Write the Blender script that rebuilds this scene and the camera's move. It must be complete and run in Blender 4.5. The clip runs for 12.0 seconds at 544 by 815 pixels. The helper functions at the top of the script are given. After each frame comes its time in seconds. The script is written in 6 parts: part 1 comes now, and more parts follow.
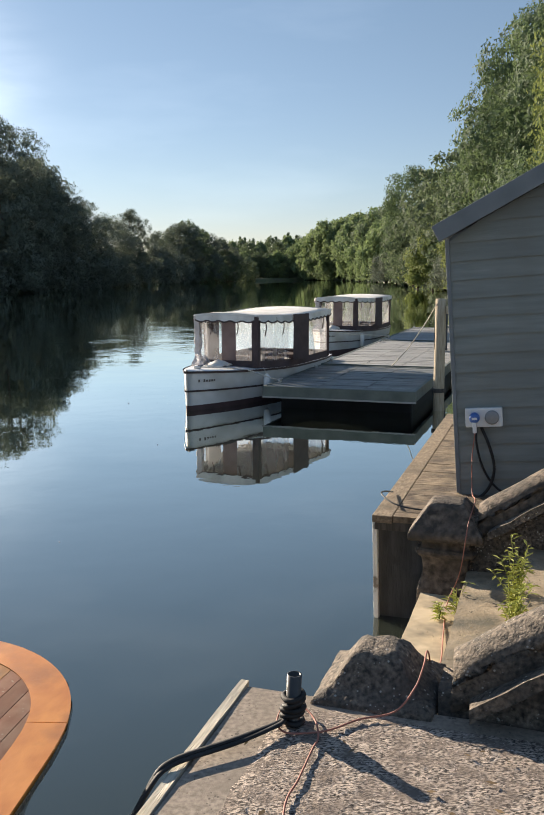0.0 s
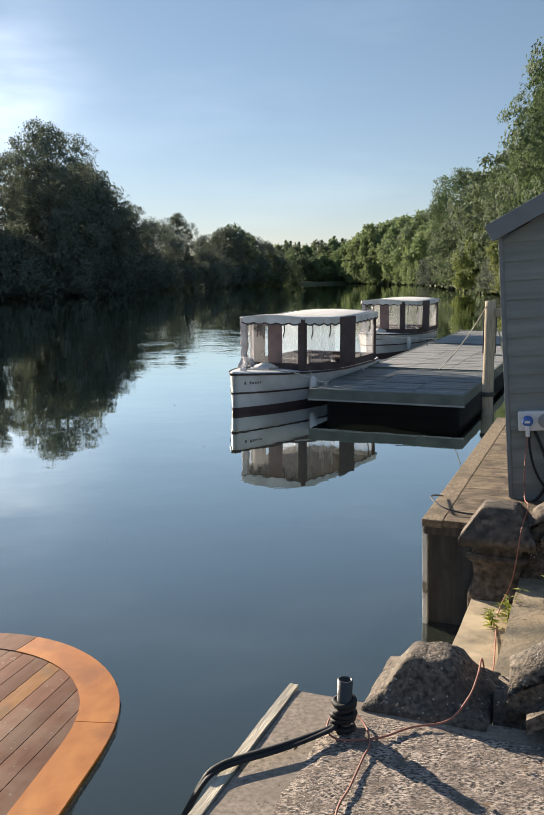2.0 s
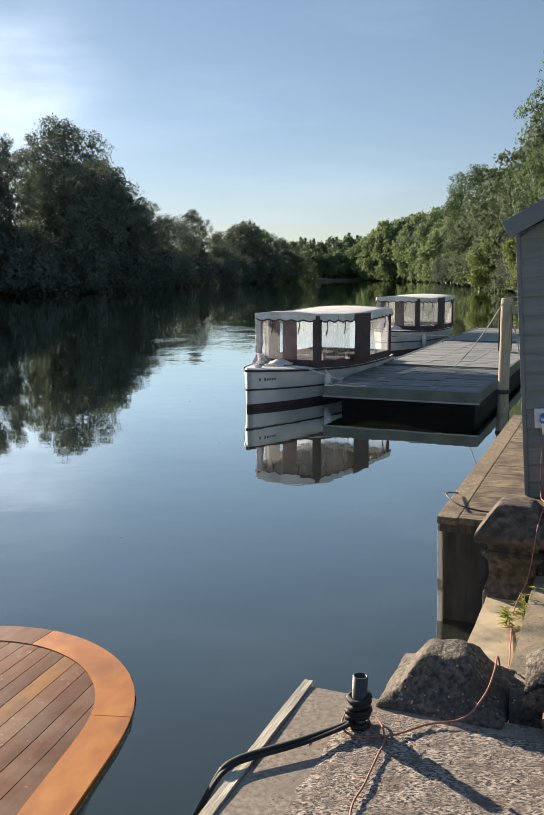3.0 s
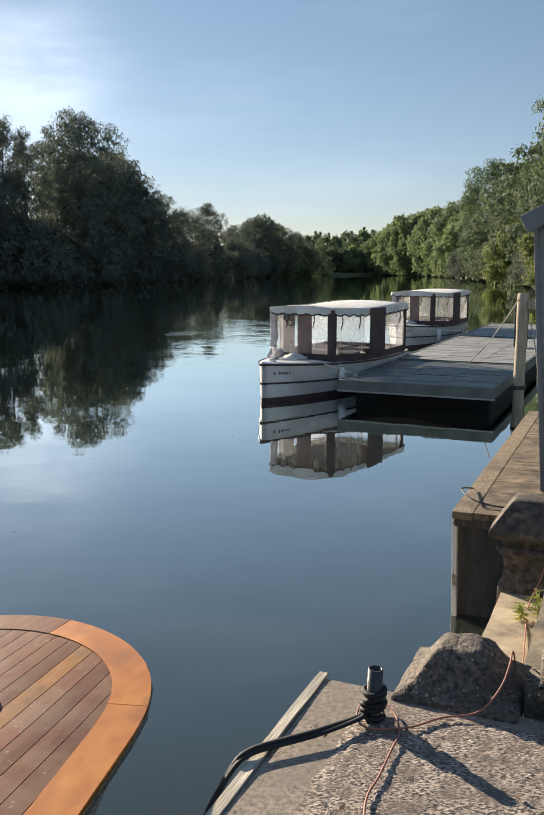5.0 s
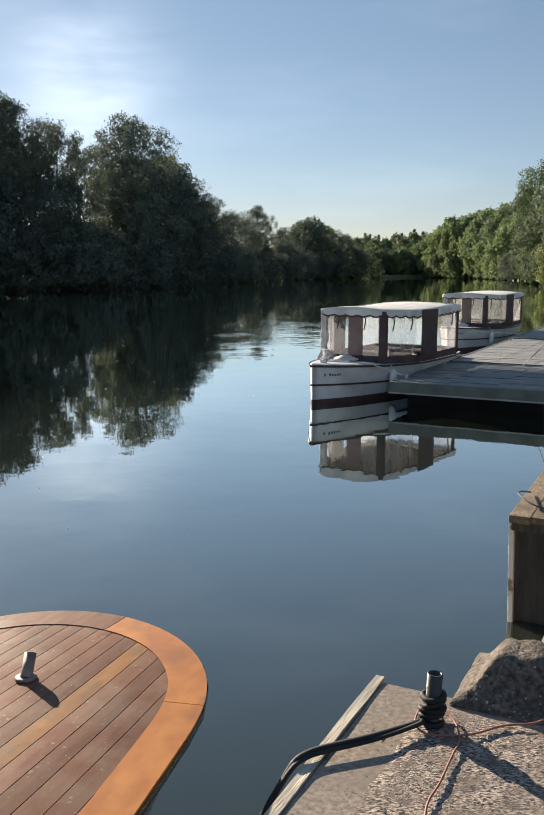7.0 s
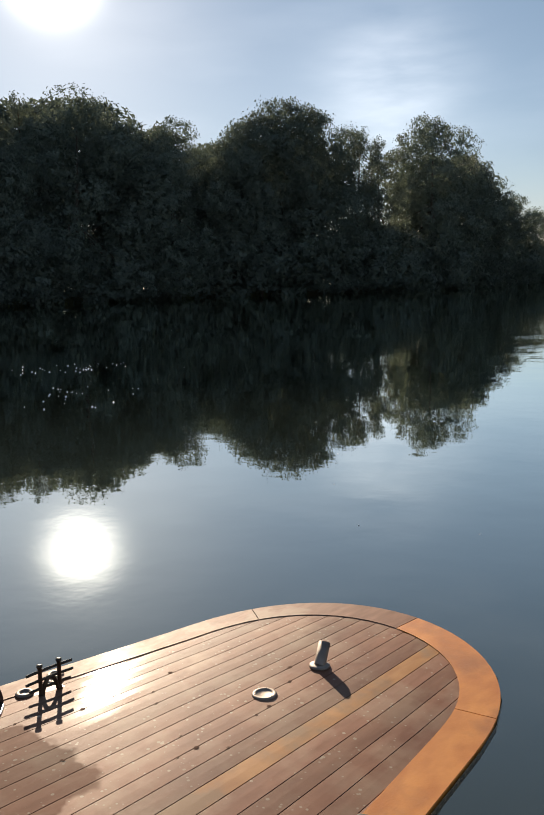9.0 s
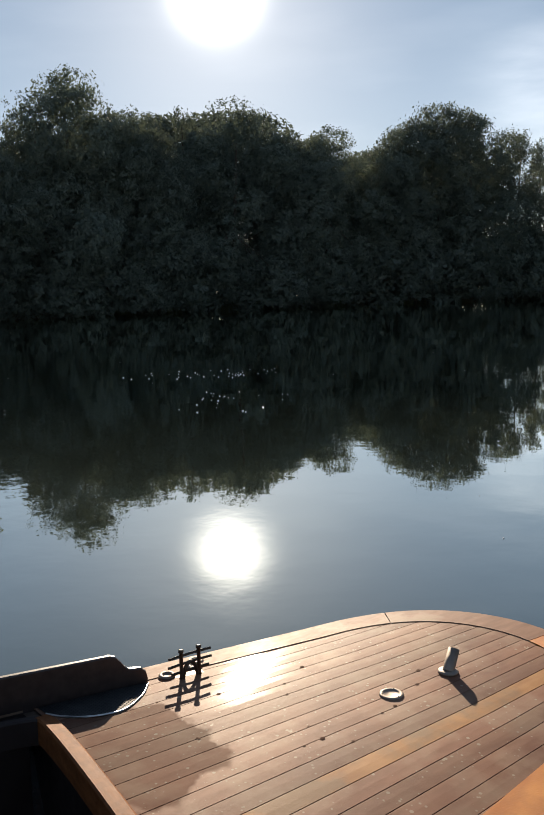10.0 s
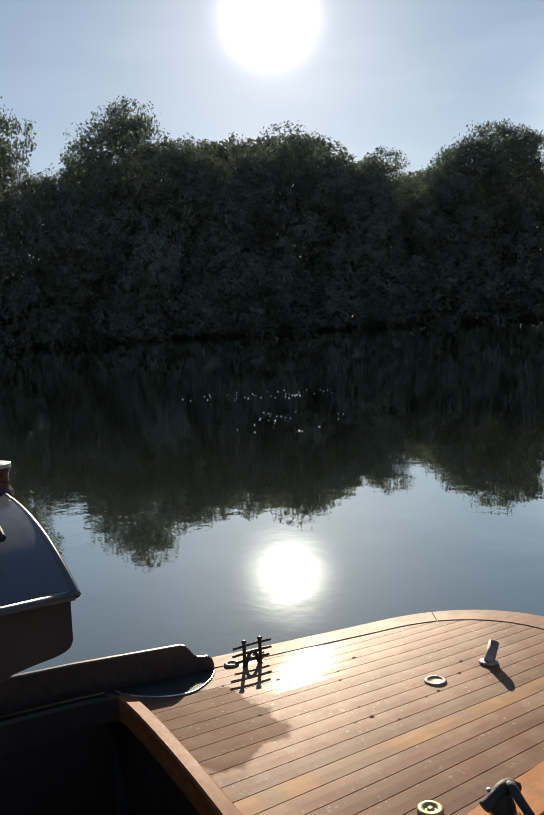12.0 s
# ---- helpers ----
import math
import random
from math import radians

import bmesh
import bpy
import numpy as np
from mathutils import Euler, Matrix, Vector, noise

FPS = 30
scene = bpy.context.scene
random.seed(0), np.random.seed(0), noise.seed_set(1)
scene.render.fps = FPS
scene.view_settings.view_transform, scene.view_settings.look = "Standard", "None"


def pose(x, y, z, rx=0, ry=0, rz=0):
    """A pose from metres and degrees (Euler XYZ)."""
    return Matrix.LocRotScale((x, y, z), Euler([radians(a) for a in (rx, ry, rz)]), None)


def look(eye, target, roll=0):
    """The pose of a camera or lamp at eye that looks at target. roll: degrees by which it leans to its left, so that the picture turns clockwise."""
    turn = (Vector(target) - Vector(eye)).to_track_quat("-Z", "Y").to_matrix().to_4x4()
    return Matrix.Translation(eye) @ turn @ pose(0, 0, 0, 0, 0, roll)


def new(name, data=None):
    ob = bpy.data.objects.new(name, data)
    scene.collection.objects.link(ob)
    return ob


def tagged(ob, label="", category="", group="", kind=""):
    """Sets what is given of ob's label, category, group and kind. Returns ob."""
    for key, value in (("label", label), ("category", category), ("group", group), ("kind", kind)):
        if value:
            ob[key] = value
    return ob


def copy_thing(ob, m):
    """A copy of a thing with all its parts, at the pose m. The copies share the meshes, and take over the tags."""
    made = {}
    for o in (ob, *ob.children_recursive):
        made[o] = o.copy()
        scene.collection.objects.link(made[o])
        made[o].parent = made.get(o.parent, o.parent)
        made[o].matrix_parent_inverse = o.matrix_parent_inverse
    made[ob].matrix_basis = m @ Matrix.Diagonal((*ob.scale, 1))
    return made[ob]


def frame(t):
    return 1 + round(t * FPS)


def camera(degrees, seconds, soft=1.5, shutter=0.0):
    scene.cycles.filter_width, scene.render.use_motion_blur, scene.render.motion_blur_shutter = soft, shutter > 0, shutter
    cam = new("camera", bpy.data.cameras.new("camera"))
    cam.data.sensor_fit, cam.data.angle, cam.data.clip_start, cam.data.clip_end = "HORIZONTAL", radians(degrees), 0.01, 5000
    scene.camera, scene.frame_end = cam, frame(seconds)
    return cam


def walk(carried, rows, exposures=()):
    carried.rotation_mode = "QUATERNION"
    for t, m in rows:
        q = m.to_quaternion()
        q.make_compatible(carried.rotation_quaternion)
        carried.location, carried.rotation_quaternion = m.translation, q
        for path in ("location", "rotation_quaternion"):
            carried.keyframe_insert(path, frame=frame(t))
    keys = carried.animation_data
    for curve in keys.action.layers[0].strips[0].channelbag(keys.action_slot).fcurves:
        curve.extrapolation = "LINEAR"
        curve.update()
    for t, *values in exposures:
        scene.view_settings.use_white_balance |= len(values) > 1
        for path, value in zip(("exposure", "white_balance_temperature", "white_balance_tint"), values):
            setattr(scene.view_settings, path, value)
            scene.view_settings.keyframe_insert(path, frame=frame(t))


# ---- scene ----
cam = camera(35.23, 12.0)
PATH = [
    (0.0, pose(0.000, 0.000, 1.942, 81.025, 0.279, -0.000)),
    (0.5, pose(-0.004, 0.025, 1.930, 81.244, 0.295, 0.598)),
    (1.0, pose(-0.017, 0.030, 1.930, 81.356, 0.256, 1.419)),
    (1.5, pose(-0.022, 0.037, 1.925, 81.372, 0.264, 2.261)),
    (2.0, pose(-0.023, 0.038, 1.924, 81.269, 0.325, 3.000)),
    (2.5, pose(-0.026, 0.040, 1.923, 81.162, 0.317, 3.570)),
    (3.0, pose(-0.030, 0.042, 1.919, 81.064, 0.195, 3.964)),
    (5.0, pose(-0.042, 0.032, 1.917, 80.671, -0.128, 4.926)),
    (5.5, pose(-0.043, 0.025, 1.920, 80.667, -0.105, 5.133)),
    (6.0, pose(-0.046, 0.023, 1.919, 80.720, -0.119, 5.497)),
    (6.5, pose(-0.057, 0.032, 1.914, 80.800, -0.274, 6.324)),
    (8.3, pose(-0.126, 0.113, 1.863, 80.905, 0.643, 18.793)),
    (8.5, pose(-0.128, 0.107, 1.867, 80.942, 0.620, 21.225)),
    (9.0, pose(-0.103, 0.067, 1.888, 81.111, 1.024, 27.575)),
    (9.5, pose(-0.068, 0.041, 1.897, 81.386, 0.966, 33.381)),
    (10.0, pose(-0.015, 0.005, 1.901, 81.777, 1.105, 37.699)),
    (10.5, pose(0.021, -0.020, 1.905, 82.086, 1.439, 39.963)),
    (11.0, pose(0.049, -0.094, 1.897, 82.472, 1.870, 40.778)),
    (11.5, pose(0.103, -0.183, 1.905, 82.874, 2.119, 41.051)),
    (12.0, pose(0.172, -0.209, 1.917, 83.290, 2.164, 41.397)),
]
EXPOSURES = [(0.0, 1.43, 6560, 11), (1.5, 1.39, 6560, 11), (3.0, 1.33, 6540, 11), (6.5, 1.30, 6540, 11), (8.5, 1.11, 6860, 12), (12.0, 1.09, 6960, 11)]
walk(cam, PATH, EXPOSURES)

# ---- world and sun: low sun over the far bank, clear hazy morning sky ----
SUN_AZ, SUN_EL = radians(-40.88), radians(17.85)
SUN = Vector((math.sin(SUN_AZ) * math.cos(SUN_EL), math.cos(SUN_AZ) * math.cos(SUN_EL), math.sin(SUN_EL)))


def build_world():
    w = bpy.data.worlds.new("world")
    scene.world = w
    w.use_nodes = True
    n, k = w.node_tree.nodes, w.node_tree.links
    n.clear()
    out = n.new("ShaderNodeOutputWorld")
    bg = n.new("ShaderNodeBackground")
    sky = n.new("ShaderNodeTexSky")
    sky.sky_type = "NISHITA"
    sky.sun_disc = False
    sky.altitude = 500
    sky.sun_elevation = SUN_EL
    sky.sun_rotation = SUN_AZ
    sky.air_density, sky.dust_density, sky.ozone_density = 0.95, 0.1, 1.5
    # bright haze round the sun, part of the sky itself
    tc = n.new("ShaderNodeTexCoord")
    nrm = n.new("ShaderNodeVectorMath")
    nrm.operation = "NORMALIZE"
    k.new(tc.outputs["Generated"], nrm.inputs[0])
    dot = n.new("ShaderNodeVectorMath")
    dot.operation = "DOT_PRODUCT"
    dot.inputs[1].default_value = SUN
    k.new(nrm.outputs[0], dot.inputs[0])
    mx = n.new("ShaderNodeMath")
    mx.operation = "MAXIMUM"
    mx.inputs[1].default_value = 0.0
    k.new(dot.outputs["Value"], mx.inputs[0])
    total = None
    for power, gain in ((1900, 36.0), (130, 2.4), (24, 0.08)):
        p = n.new("ShaderNodeMath")
        p.operation = "POWER"
        p.inputs[1].default_value = power
        k.new(mx.outputs[0], p.inputs[0])
        g = n.new("ShaderNodeMath")
        g.operation = "MULTIPLY"
        g.inputs[1].default_value = gain
        k.new(p.outputs[0], g.inputs[0])
        if total is None:
            total = g
        else:
            a = n.new("ShaderNodeMath")
            a.operation = "ADD"
            k.new(total.outputs[0], a.inputs[0])
            k.new(g.outputs[0], a.inputs[1])
            total = a
    col = n.new("ShaderNodeVectorMath")
    col.operation = "SCALE"
    col.inputs[0].default_value = (1.0, 0.97, 0.9)
    k.new(total.outputs[0], col.inputs["Scale"])
    # thin cirrus low over the far trees
    mp = n.new("ShaderNodeMapping")
    mp.inputs["Scale"].default_value = (2.2, 2.2, 9.0)
    k.new(nrm.outputs[0], mp.inputs[0])
    ns = n.new("ShaderNodeTexNoise")
    ns.inputs["Scale"].default_value = 1.6
    ns.inputs["Detail"].default_value = 5.0
    k.new(mp.outputs[0], ns.inputs["Vector"])
    rmp = n.new("ShaderNodeMapRange")
    rmp.inputs["From Min"].default_value, rmp.inputs["From Max"].default_value = 0.52, 0.8
    rmp.inputs["To Min"].default_value, rmp.inputs["To Max"].default_value = 0.0, 0.6
    k.new(ns.outputs["Fac"], rmp.inputs["Value"])
    # one bank of wispy cloud over the far trees
    caz, cel = radians(-19.8), radians(11.3)
    cd = n.new("ShaderNodeVectorMath")
    cd.operation = "DOT_PRODUCT"
    cd.inputs[1].default_value = (math.sin(caz) * math.cos(cel), math.cos(caz) * math.cos(cel), math.sin(cel))
    k.new(nrm.outputs[0], cd.inputs[0])
    cm = n.new("ShaderNodeMath")
    cm.operation = "MAXIMUM"
    cm.inputs[1].default_value = 0.0
    k.new(cd.outputs["Value"], cm.inputs[0])
    cp = n.new("ShaderNodeMath")
    cp.operation = "POWER"
    cp.inputs[1].default_value = 420.0
    k.new(cm.outputs[0], cp.inputs[0])
    n2 = n.new("ShaderNodeTexNoise")
    n2.inputs["Scale"].default_value, n2.inputs["Detail"].default_value = 2.6, 5.0
    k.new(mp.outputs[0], n2.inputs["Vector"])
    r2 = n.new("ShaderNodeMapRange")
    r2.inputs["From Min"].default_value, r2.inputs["From Max"].default_value = 0.2, 0.72
    r2.inputs["To Max"].default_value = 5.5
    k.new(n2.outputs["Fac"], r2.inputs["Value"])
    cw = n.new("ShaderNodeMath")
    cw.operation = "MULTIPLY"
    k.new(cp.outputs[0], cw.inputs[0])
    k.new(r2.outputs[0], cw.inputs[1])
    both = n.new("ShaderNodeMath")
    k.new(rmp.outputs[0], both.inputs[0])
    k.new(cw.outputs[0], both.inputs[1])
    cl = n.new("ShaderNodeVectorMath")
    cl.operation = "SCALE"
    cl.inputs[0].default_value = (1.0, 1.0, 1.0)
    k.new(both.outputs[0], cl.inputs["Scale"])
    a1 = n.new("ShaderNodeVectorMath")
    tint = n.new("ShaderNodeVectorMath")
    tint.operation = "MULTIPLY"
    k.new(sky.outputs[0], tint.inputs[0])
    # morning haze: a cooler, dimmer horizon under a pale blue vault
    up = n.new("ShaderNodeSeparateXYZ")
    k.new(nrm.outputs[0], up.inputs[0])
    veil = n.new("ShaderNodeValToRGB")
    stops = veil.color_ramp.elements
    stops[0].position, stops[0].color = 0.0, (0.63, 0.60, 0.73, 1)
    stops[1].position, stops[1].color = 1.0, (2.1, 2.0, 1.85, 1)
    for at, c in ((0.10, (0.77, 0.74, 0.78, 1)), (0.25, (0.90, 0.85, 0.82, 1)), (0.42, (1.04, 0.99, 0.92, 1)), (0.62, (1.5, 1.43, 1.32, 1))):
        e = stops.new(at)
        e.color = c
    k.new(up.outputs["Z"], veil.inputs[0])
    k.new(veil.outputs[0], tint.inputs[1])
    k.new(tint.outputs[0], a1.inputs[0])
    k.new(col.outputs[0], a1.inputs[1])
    a2 = n.new("ShaderNodeVectorMath")
    k.new(a1.outputs[0], a2.inputs[0])
    k.new(cl.outputs[0], a2.inputs[1])
    k.new(a2.outputs[0], bg.inputs["Color"])
    bg.inputs["Strength"].default_value = 0.052
    k.new(bg.outputs[0], out.inputs[0])


build_world()
sun_data = bpy.data.lights.new("sun", "SUN")
sun_data.energy, sun_data.angle, sun_data.color = 4.6, radians(0.53), (1.0, 0.86, 0.68)
sun = new("sun", sun_data)
sun.matrix_world = look((0, 0, 0), -SUN)


# ---- materials ----
def ramp(n, k, fac, lo, hi, c1, c2):
    r = n.new("ShaderNodeValToRGB")
    r.color_ramp.elements[0].position, r.color_ramp.elements[1].position = lo, hi
    r.color_ramp.elements[0].color, r.color_ramp.elements[1].color = (*c1, 1), (*c2, 1)
    k.new(fac, r.inputs[0])
    return r.outputs[0]


def mixc(n, k, fac, a, b, mode="MIX"):
    m = n.new("ShaderNodeMix")
    m.data_type, m.blend_type = "RGBA", mode
    for sock, val in ((m.inputs["Factor"], fac), (m.inputs["A"], a), (m.inputs["B"], b)):
        if hasattr(val, "links"):
            k.new(val, sock)
        elif isinstance(val, tuple):
            sock.default_value = (*val, 1)
        else:
            sock.default_value = val
    return m.outputs["Result"]


def noise_tex(n, k, vec, scale, detail=4.0, stretch=None):
    if stretch:
        mp = n.new("ShaderNodeMapping")
        mp.inputs["Scale"].default_value = stretch
        k.new(vec, mp.inputs[0])
        vec = mp.outputs[0]
    t = n.new("ShaderNodeTexNoise")
    t.inputs["Scale"].default_value, t.inputs["Detail"].default_value = scale, detail
    k.new(vec, t.inputs["Vector"])
    return t.outputs["Fac"]


def surf(name, c1, c2, scale=8.0, rough=0.6, metal=0.0, bump=0.2, fine=60.0, stretch=None, stain=None, stain_scale=2.0,
         coat=0.0, vary=0.0, lo=0.32, hi=0.68, dist=0.004, rough_vary=0.15, world_space=False, specks=None, speck_scale=45.0, spec=0.5, wet=None, stain_edge=(0.48, 0.7), stain_detail=3.0, blot=None):
    """Base colour between c1 and c2 by noise, a second larger stain, fine relief, and a little change from piece to piece."""
    m = bpy.data.materials.new(name)
    m.use_nodes = True
    n, k = m.node_tree.nodes, m.node_tree.links
    b = n["Principled BSDF"]
    if world_space:
        vec = n.new("ShaderNodeNewGeometry").outputs["Position"]
    else:
        vec = n.new("ShaderNodeTexCoord").outputs["Object"]
    f1 = noise_tex(n, k, vec, scale, 6.0, stretch)
    col = ramp(n, k, f1, lo, hi, c1, c2)
    if stain:
        f2 = noise_tex(n, k, vec, stain_scale, stain_detail)
        fac = n.new("ShaderNodeMapRange")
        fac.inputs["From Min"].default_value, fac.inputs["From Max"].default_value = stain_edge
        k.new(f2, fac.inputs["Value"])
        col = mixc(n, k, fac.outputs[0], col, stain)
    if specks:
        vo = n.new("ShaderNodeTexVoronoi")
        vo.inputs["Scale"].default_value = speck_scale
        k.new(vec, vo.inputs["Vector"])
        gate = noise_tex(n, k, vec, speck_scale * 0.35, 2.0)
        sub = n.new("ShaderNodeMath")
        sub.operation = "SUBTRACT"
        k.new(gate, sub.inputs[0])
        k.new(vo.outputs["Distance"], sub.inputs[1])
        sm = n.new("ShaderNodeMapRange")
        sm.inputs["From Min"].default_value, sm.inputs["From Max"].default_value = 0.36, 0.46
        k.new(sub.outputs[0], sm.inputs["Value"])
        col = mixc(n, k, sm.outputs[0], col, specks)
    b.inputs["Specular IOR Level"].default_value = spec
    if vary:
        oi = n.new("ShaderNodeObjectInfo")
        hs = n.new("ShaderNodeHueSaturation")
        mr = n.new("ShaderNodeMapRange")
        mr.inputs["To Min"].default_value, mr.inputs["To Max"].default_value = 1 - vary, 1 + vary
        k.new(oi.outputs["Random"], mr.inputs["Value"])
        k.new(mr.outputs[0], hs.inputs["Value"])
        k.new(col, hs.inputs["Color"])
        col = hs.outputs[0]
    if wet:
        # patches of water film with soft borders: glossier, and darker wood under them
        f4 = noise_tex(n, k, n.new("ShaderNodeNewGeometry").outputs["Position"], wet[2], 5.0, (1.0, 0.6, 1.0))
        damp = n.new("ShaderNodeMapRange")
        damp.inputs["From Min"].default_value, damp.inputs["From Max"].default_value = 0.46, 0.58
        k.new(f4, damp.inputs["Value"])
        film = n.new("ShaderNodeMapRange")
        film.inputs["To Min"].default_value, film.inputs["To Max"].default_value = wet[0], wet[1]
        k.new(damp.outputs[0], film.inputs["Value"])
        col = mixc(n, k, damp.outputs[0], col, mixc(n, k, 1.0, col, (0.85, 0.81, 0.80), "MULTIPLY"))
    if blot:
        # one soaked, dull, darker area with a ragged border, where the water film has gone
        pos = n.new("ShaderNodeNewGeometry").outputs["Position"]
        far = n.new("ShaderNodeVectorMath")
        far.operation = "DISTANCE"
        far.inputs[1].default_value = blot[:3]
        k.new(pos, far.inputs[0])
        rag = n.new("ShaderNodeMath")
        rag.operation = "MULTIPLY_ADD"
        rag.inputs[1].default_value = 0.34
        k.new(noise_tex(n, k, pos, 7.0, 4.0), rag.inputs[0])
        k.new(far.outputs["Value"], rag.inputs[2])
        soak = n.new("ShaderNodeMapRange")
        soak.inputs["From Min"].default_value, soak.inputs["From Max"].default_value = blot[3] + 0.155, blot[3] + 0.18
        soak.inputs["To Min"].default_value, soak.inputs["To Max"].default_value = 1.0, 0.0
        k.new(rag.outputs[0], soak.inputs["Value"])
        col = mixc(n, k, soak.outputs[0], col, mixc(n, k, 1.0, col, (0.70, 0.71, 0.74), "MULTIPLY"))
        bare = n.new("ShaderNodeMath")
        bare.operation = "SUBTRACT"
        bare.use_clamp = True
        k.new(film.outputs[0], bare.inputs[0])
        k.new(soak.outputs[0], bare.inputs[1])
        film = bare
        dull = n.new("ShaderNodeMapRange")
        dull.inputs["To Min"].default_value, dull.inputs["To Max"].default_value = spec, spec * 0.2
        k.new(soak.outputs[0], dull.inputs["Value"])
        k.new(dull.outputs[0], b.inputs["Specular IOR Level"])
    k.new(col, b.inputs["Base Color"])
    f3 = noise_tex(n, k, vec, fine, 5.0, stretch)
    rr = n.new("ShaderNodeMapRange")
    rr.inputs["To Min"].default_value, rr.inputs["To Max"].default_value = max(0.02, rough - rough_vary), min(1.0, rough + rough_vary)
    k.new(f3, rr.inputs["Value"])
    k.new(rr.outputs[0], b.inputs["Roughness"])
    b.inputs["Metallic"].default_value = metal
    b.inputs["Coat Weight"].default_value = coat
    b.inputs["Coat Roughness"].default_value = 0.12
    if wet:
        k.new(film.outputs[0], b.inputs["Coat Weight"])
        b.inputs["Coat Roughness"].default_value = 0.11
    if bump:
        bp = n.new("ShaderNodeBump")
        bp.inputs["Strength"].default_value, bp.inputs["Distance"].default_value = bump, dist
        k.new(f3, bp.inputs["Height"])
        k.new(bp.outputs[0], b.inputs["Normal"])
    return m


def leaf_material(name, c1, c2, glow):
    """Leaves: varied leaf by leaf, letting some light through."""
    m = bpy.data.materials.new(name)
    m.use_nodes = True
    n, k = m.node_tree.nodes, m.node_tree.links
    b = n["Principled BSDF"]
    geo = n.new("ShaderNodeNewGeometry")
    col = ramp(n, k, geo.outputs["Random Per Island"], 0.0, 1.0, c1, c2)
    oi = n.new("ShaderNodeObjectInfo")
    hs = n.new("ShaderNodeHueSaturation")
    mr = n.new("ShaderNodeMapRange")
    mr.inputs["To Min"].default_value, mr.inputs["To Max"].default_value = 0.82, 1.18
    k.new(oi.outputs["Random"], mr.inputs["Value"])
    k.new(mr.outputs[0], hs.inputs["Value"])
    k.new(col, hs.inputs["Color"])
    k.new(hs.outputs[0], b.inputs["Base Color"])
    b.inputs["Roughness"].default_value = 0.8
    b.inputs["Specular IOR Level"].default_value = 0.3
    tr = n.new("ShaderNodeBsdfTranslucent")
    k.new(mixc(n, k, 0.6, hs.outputs[0], glow), tr.inputs["Color"])
    mx = n.new("ShaderNodeMixShader")
    mx.inputs[0].default_value = 0.28
    k.new(b.outputs[0], mx.inputs[1])
    k.new(tr.outputs[0], mx.inputs[2])
    k.new(mx.outputs[0], n["Material Output"].inputs["Surface"])
    return m


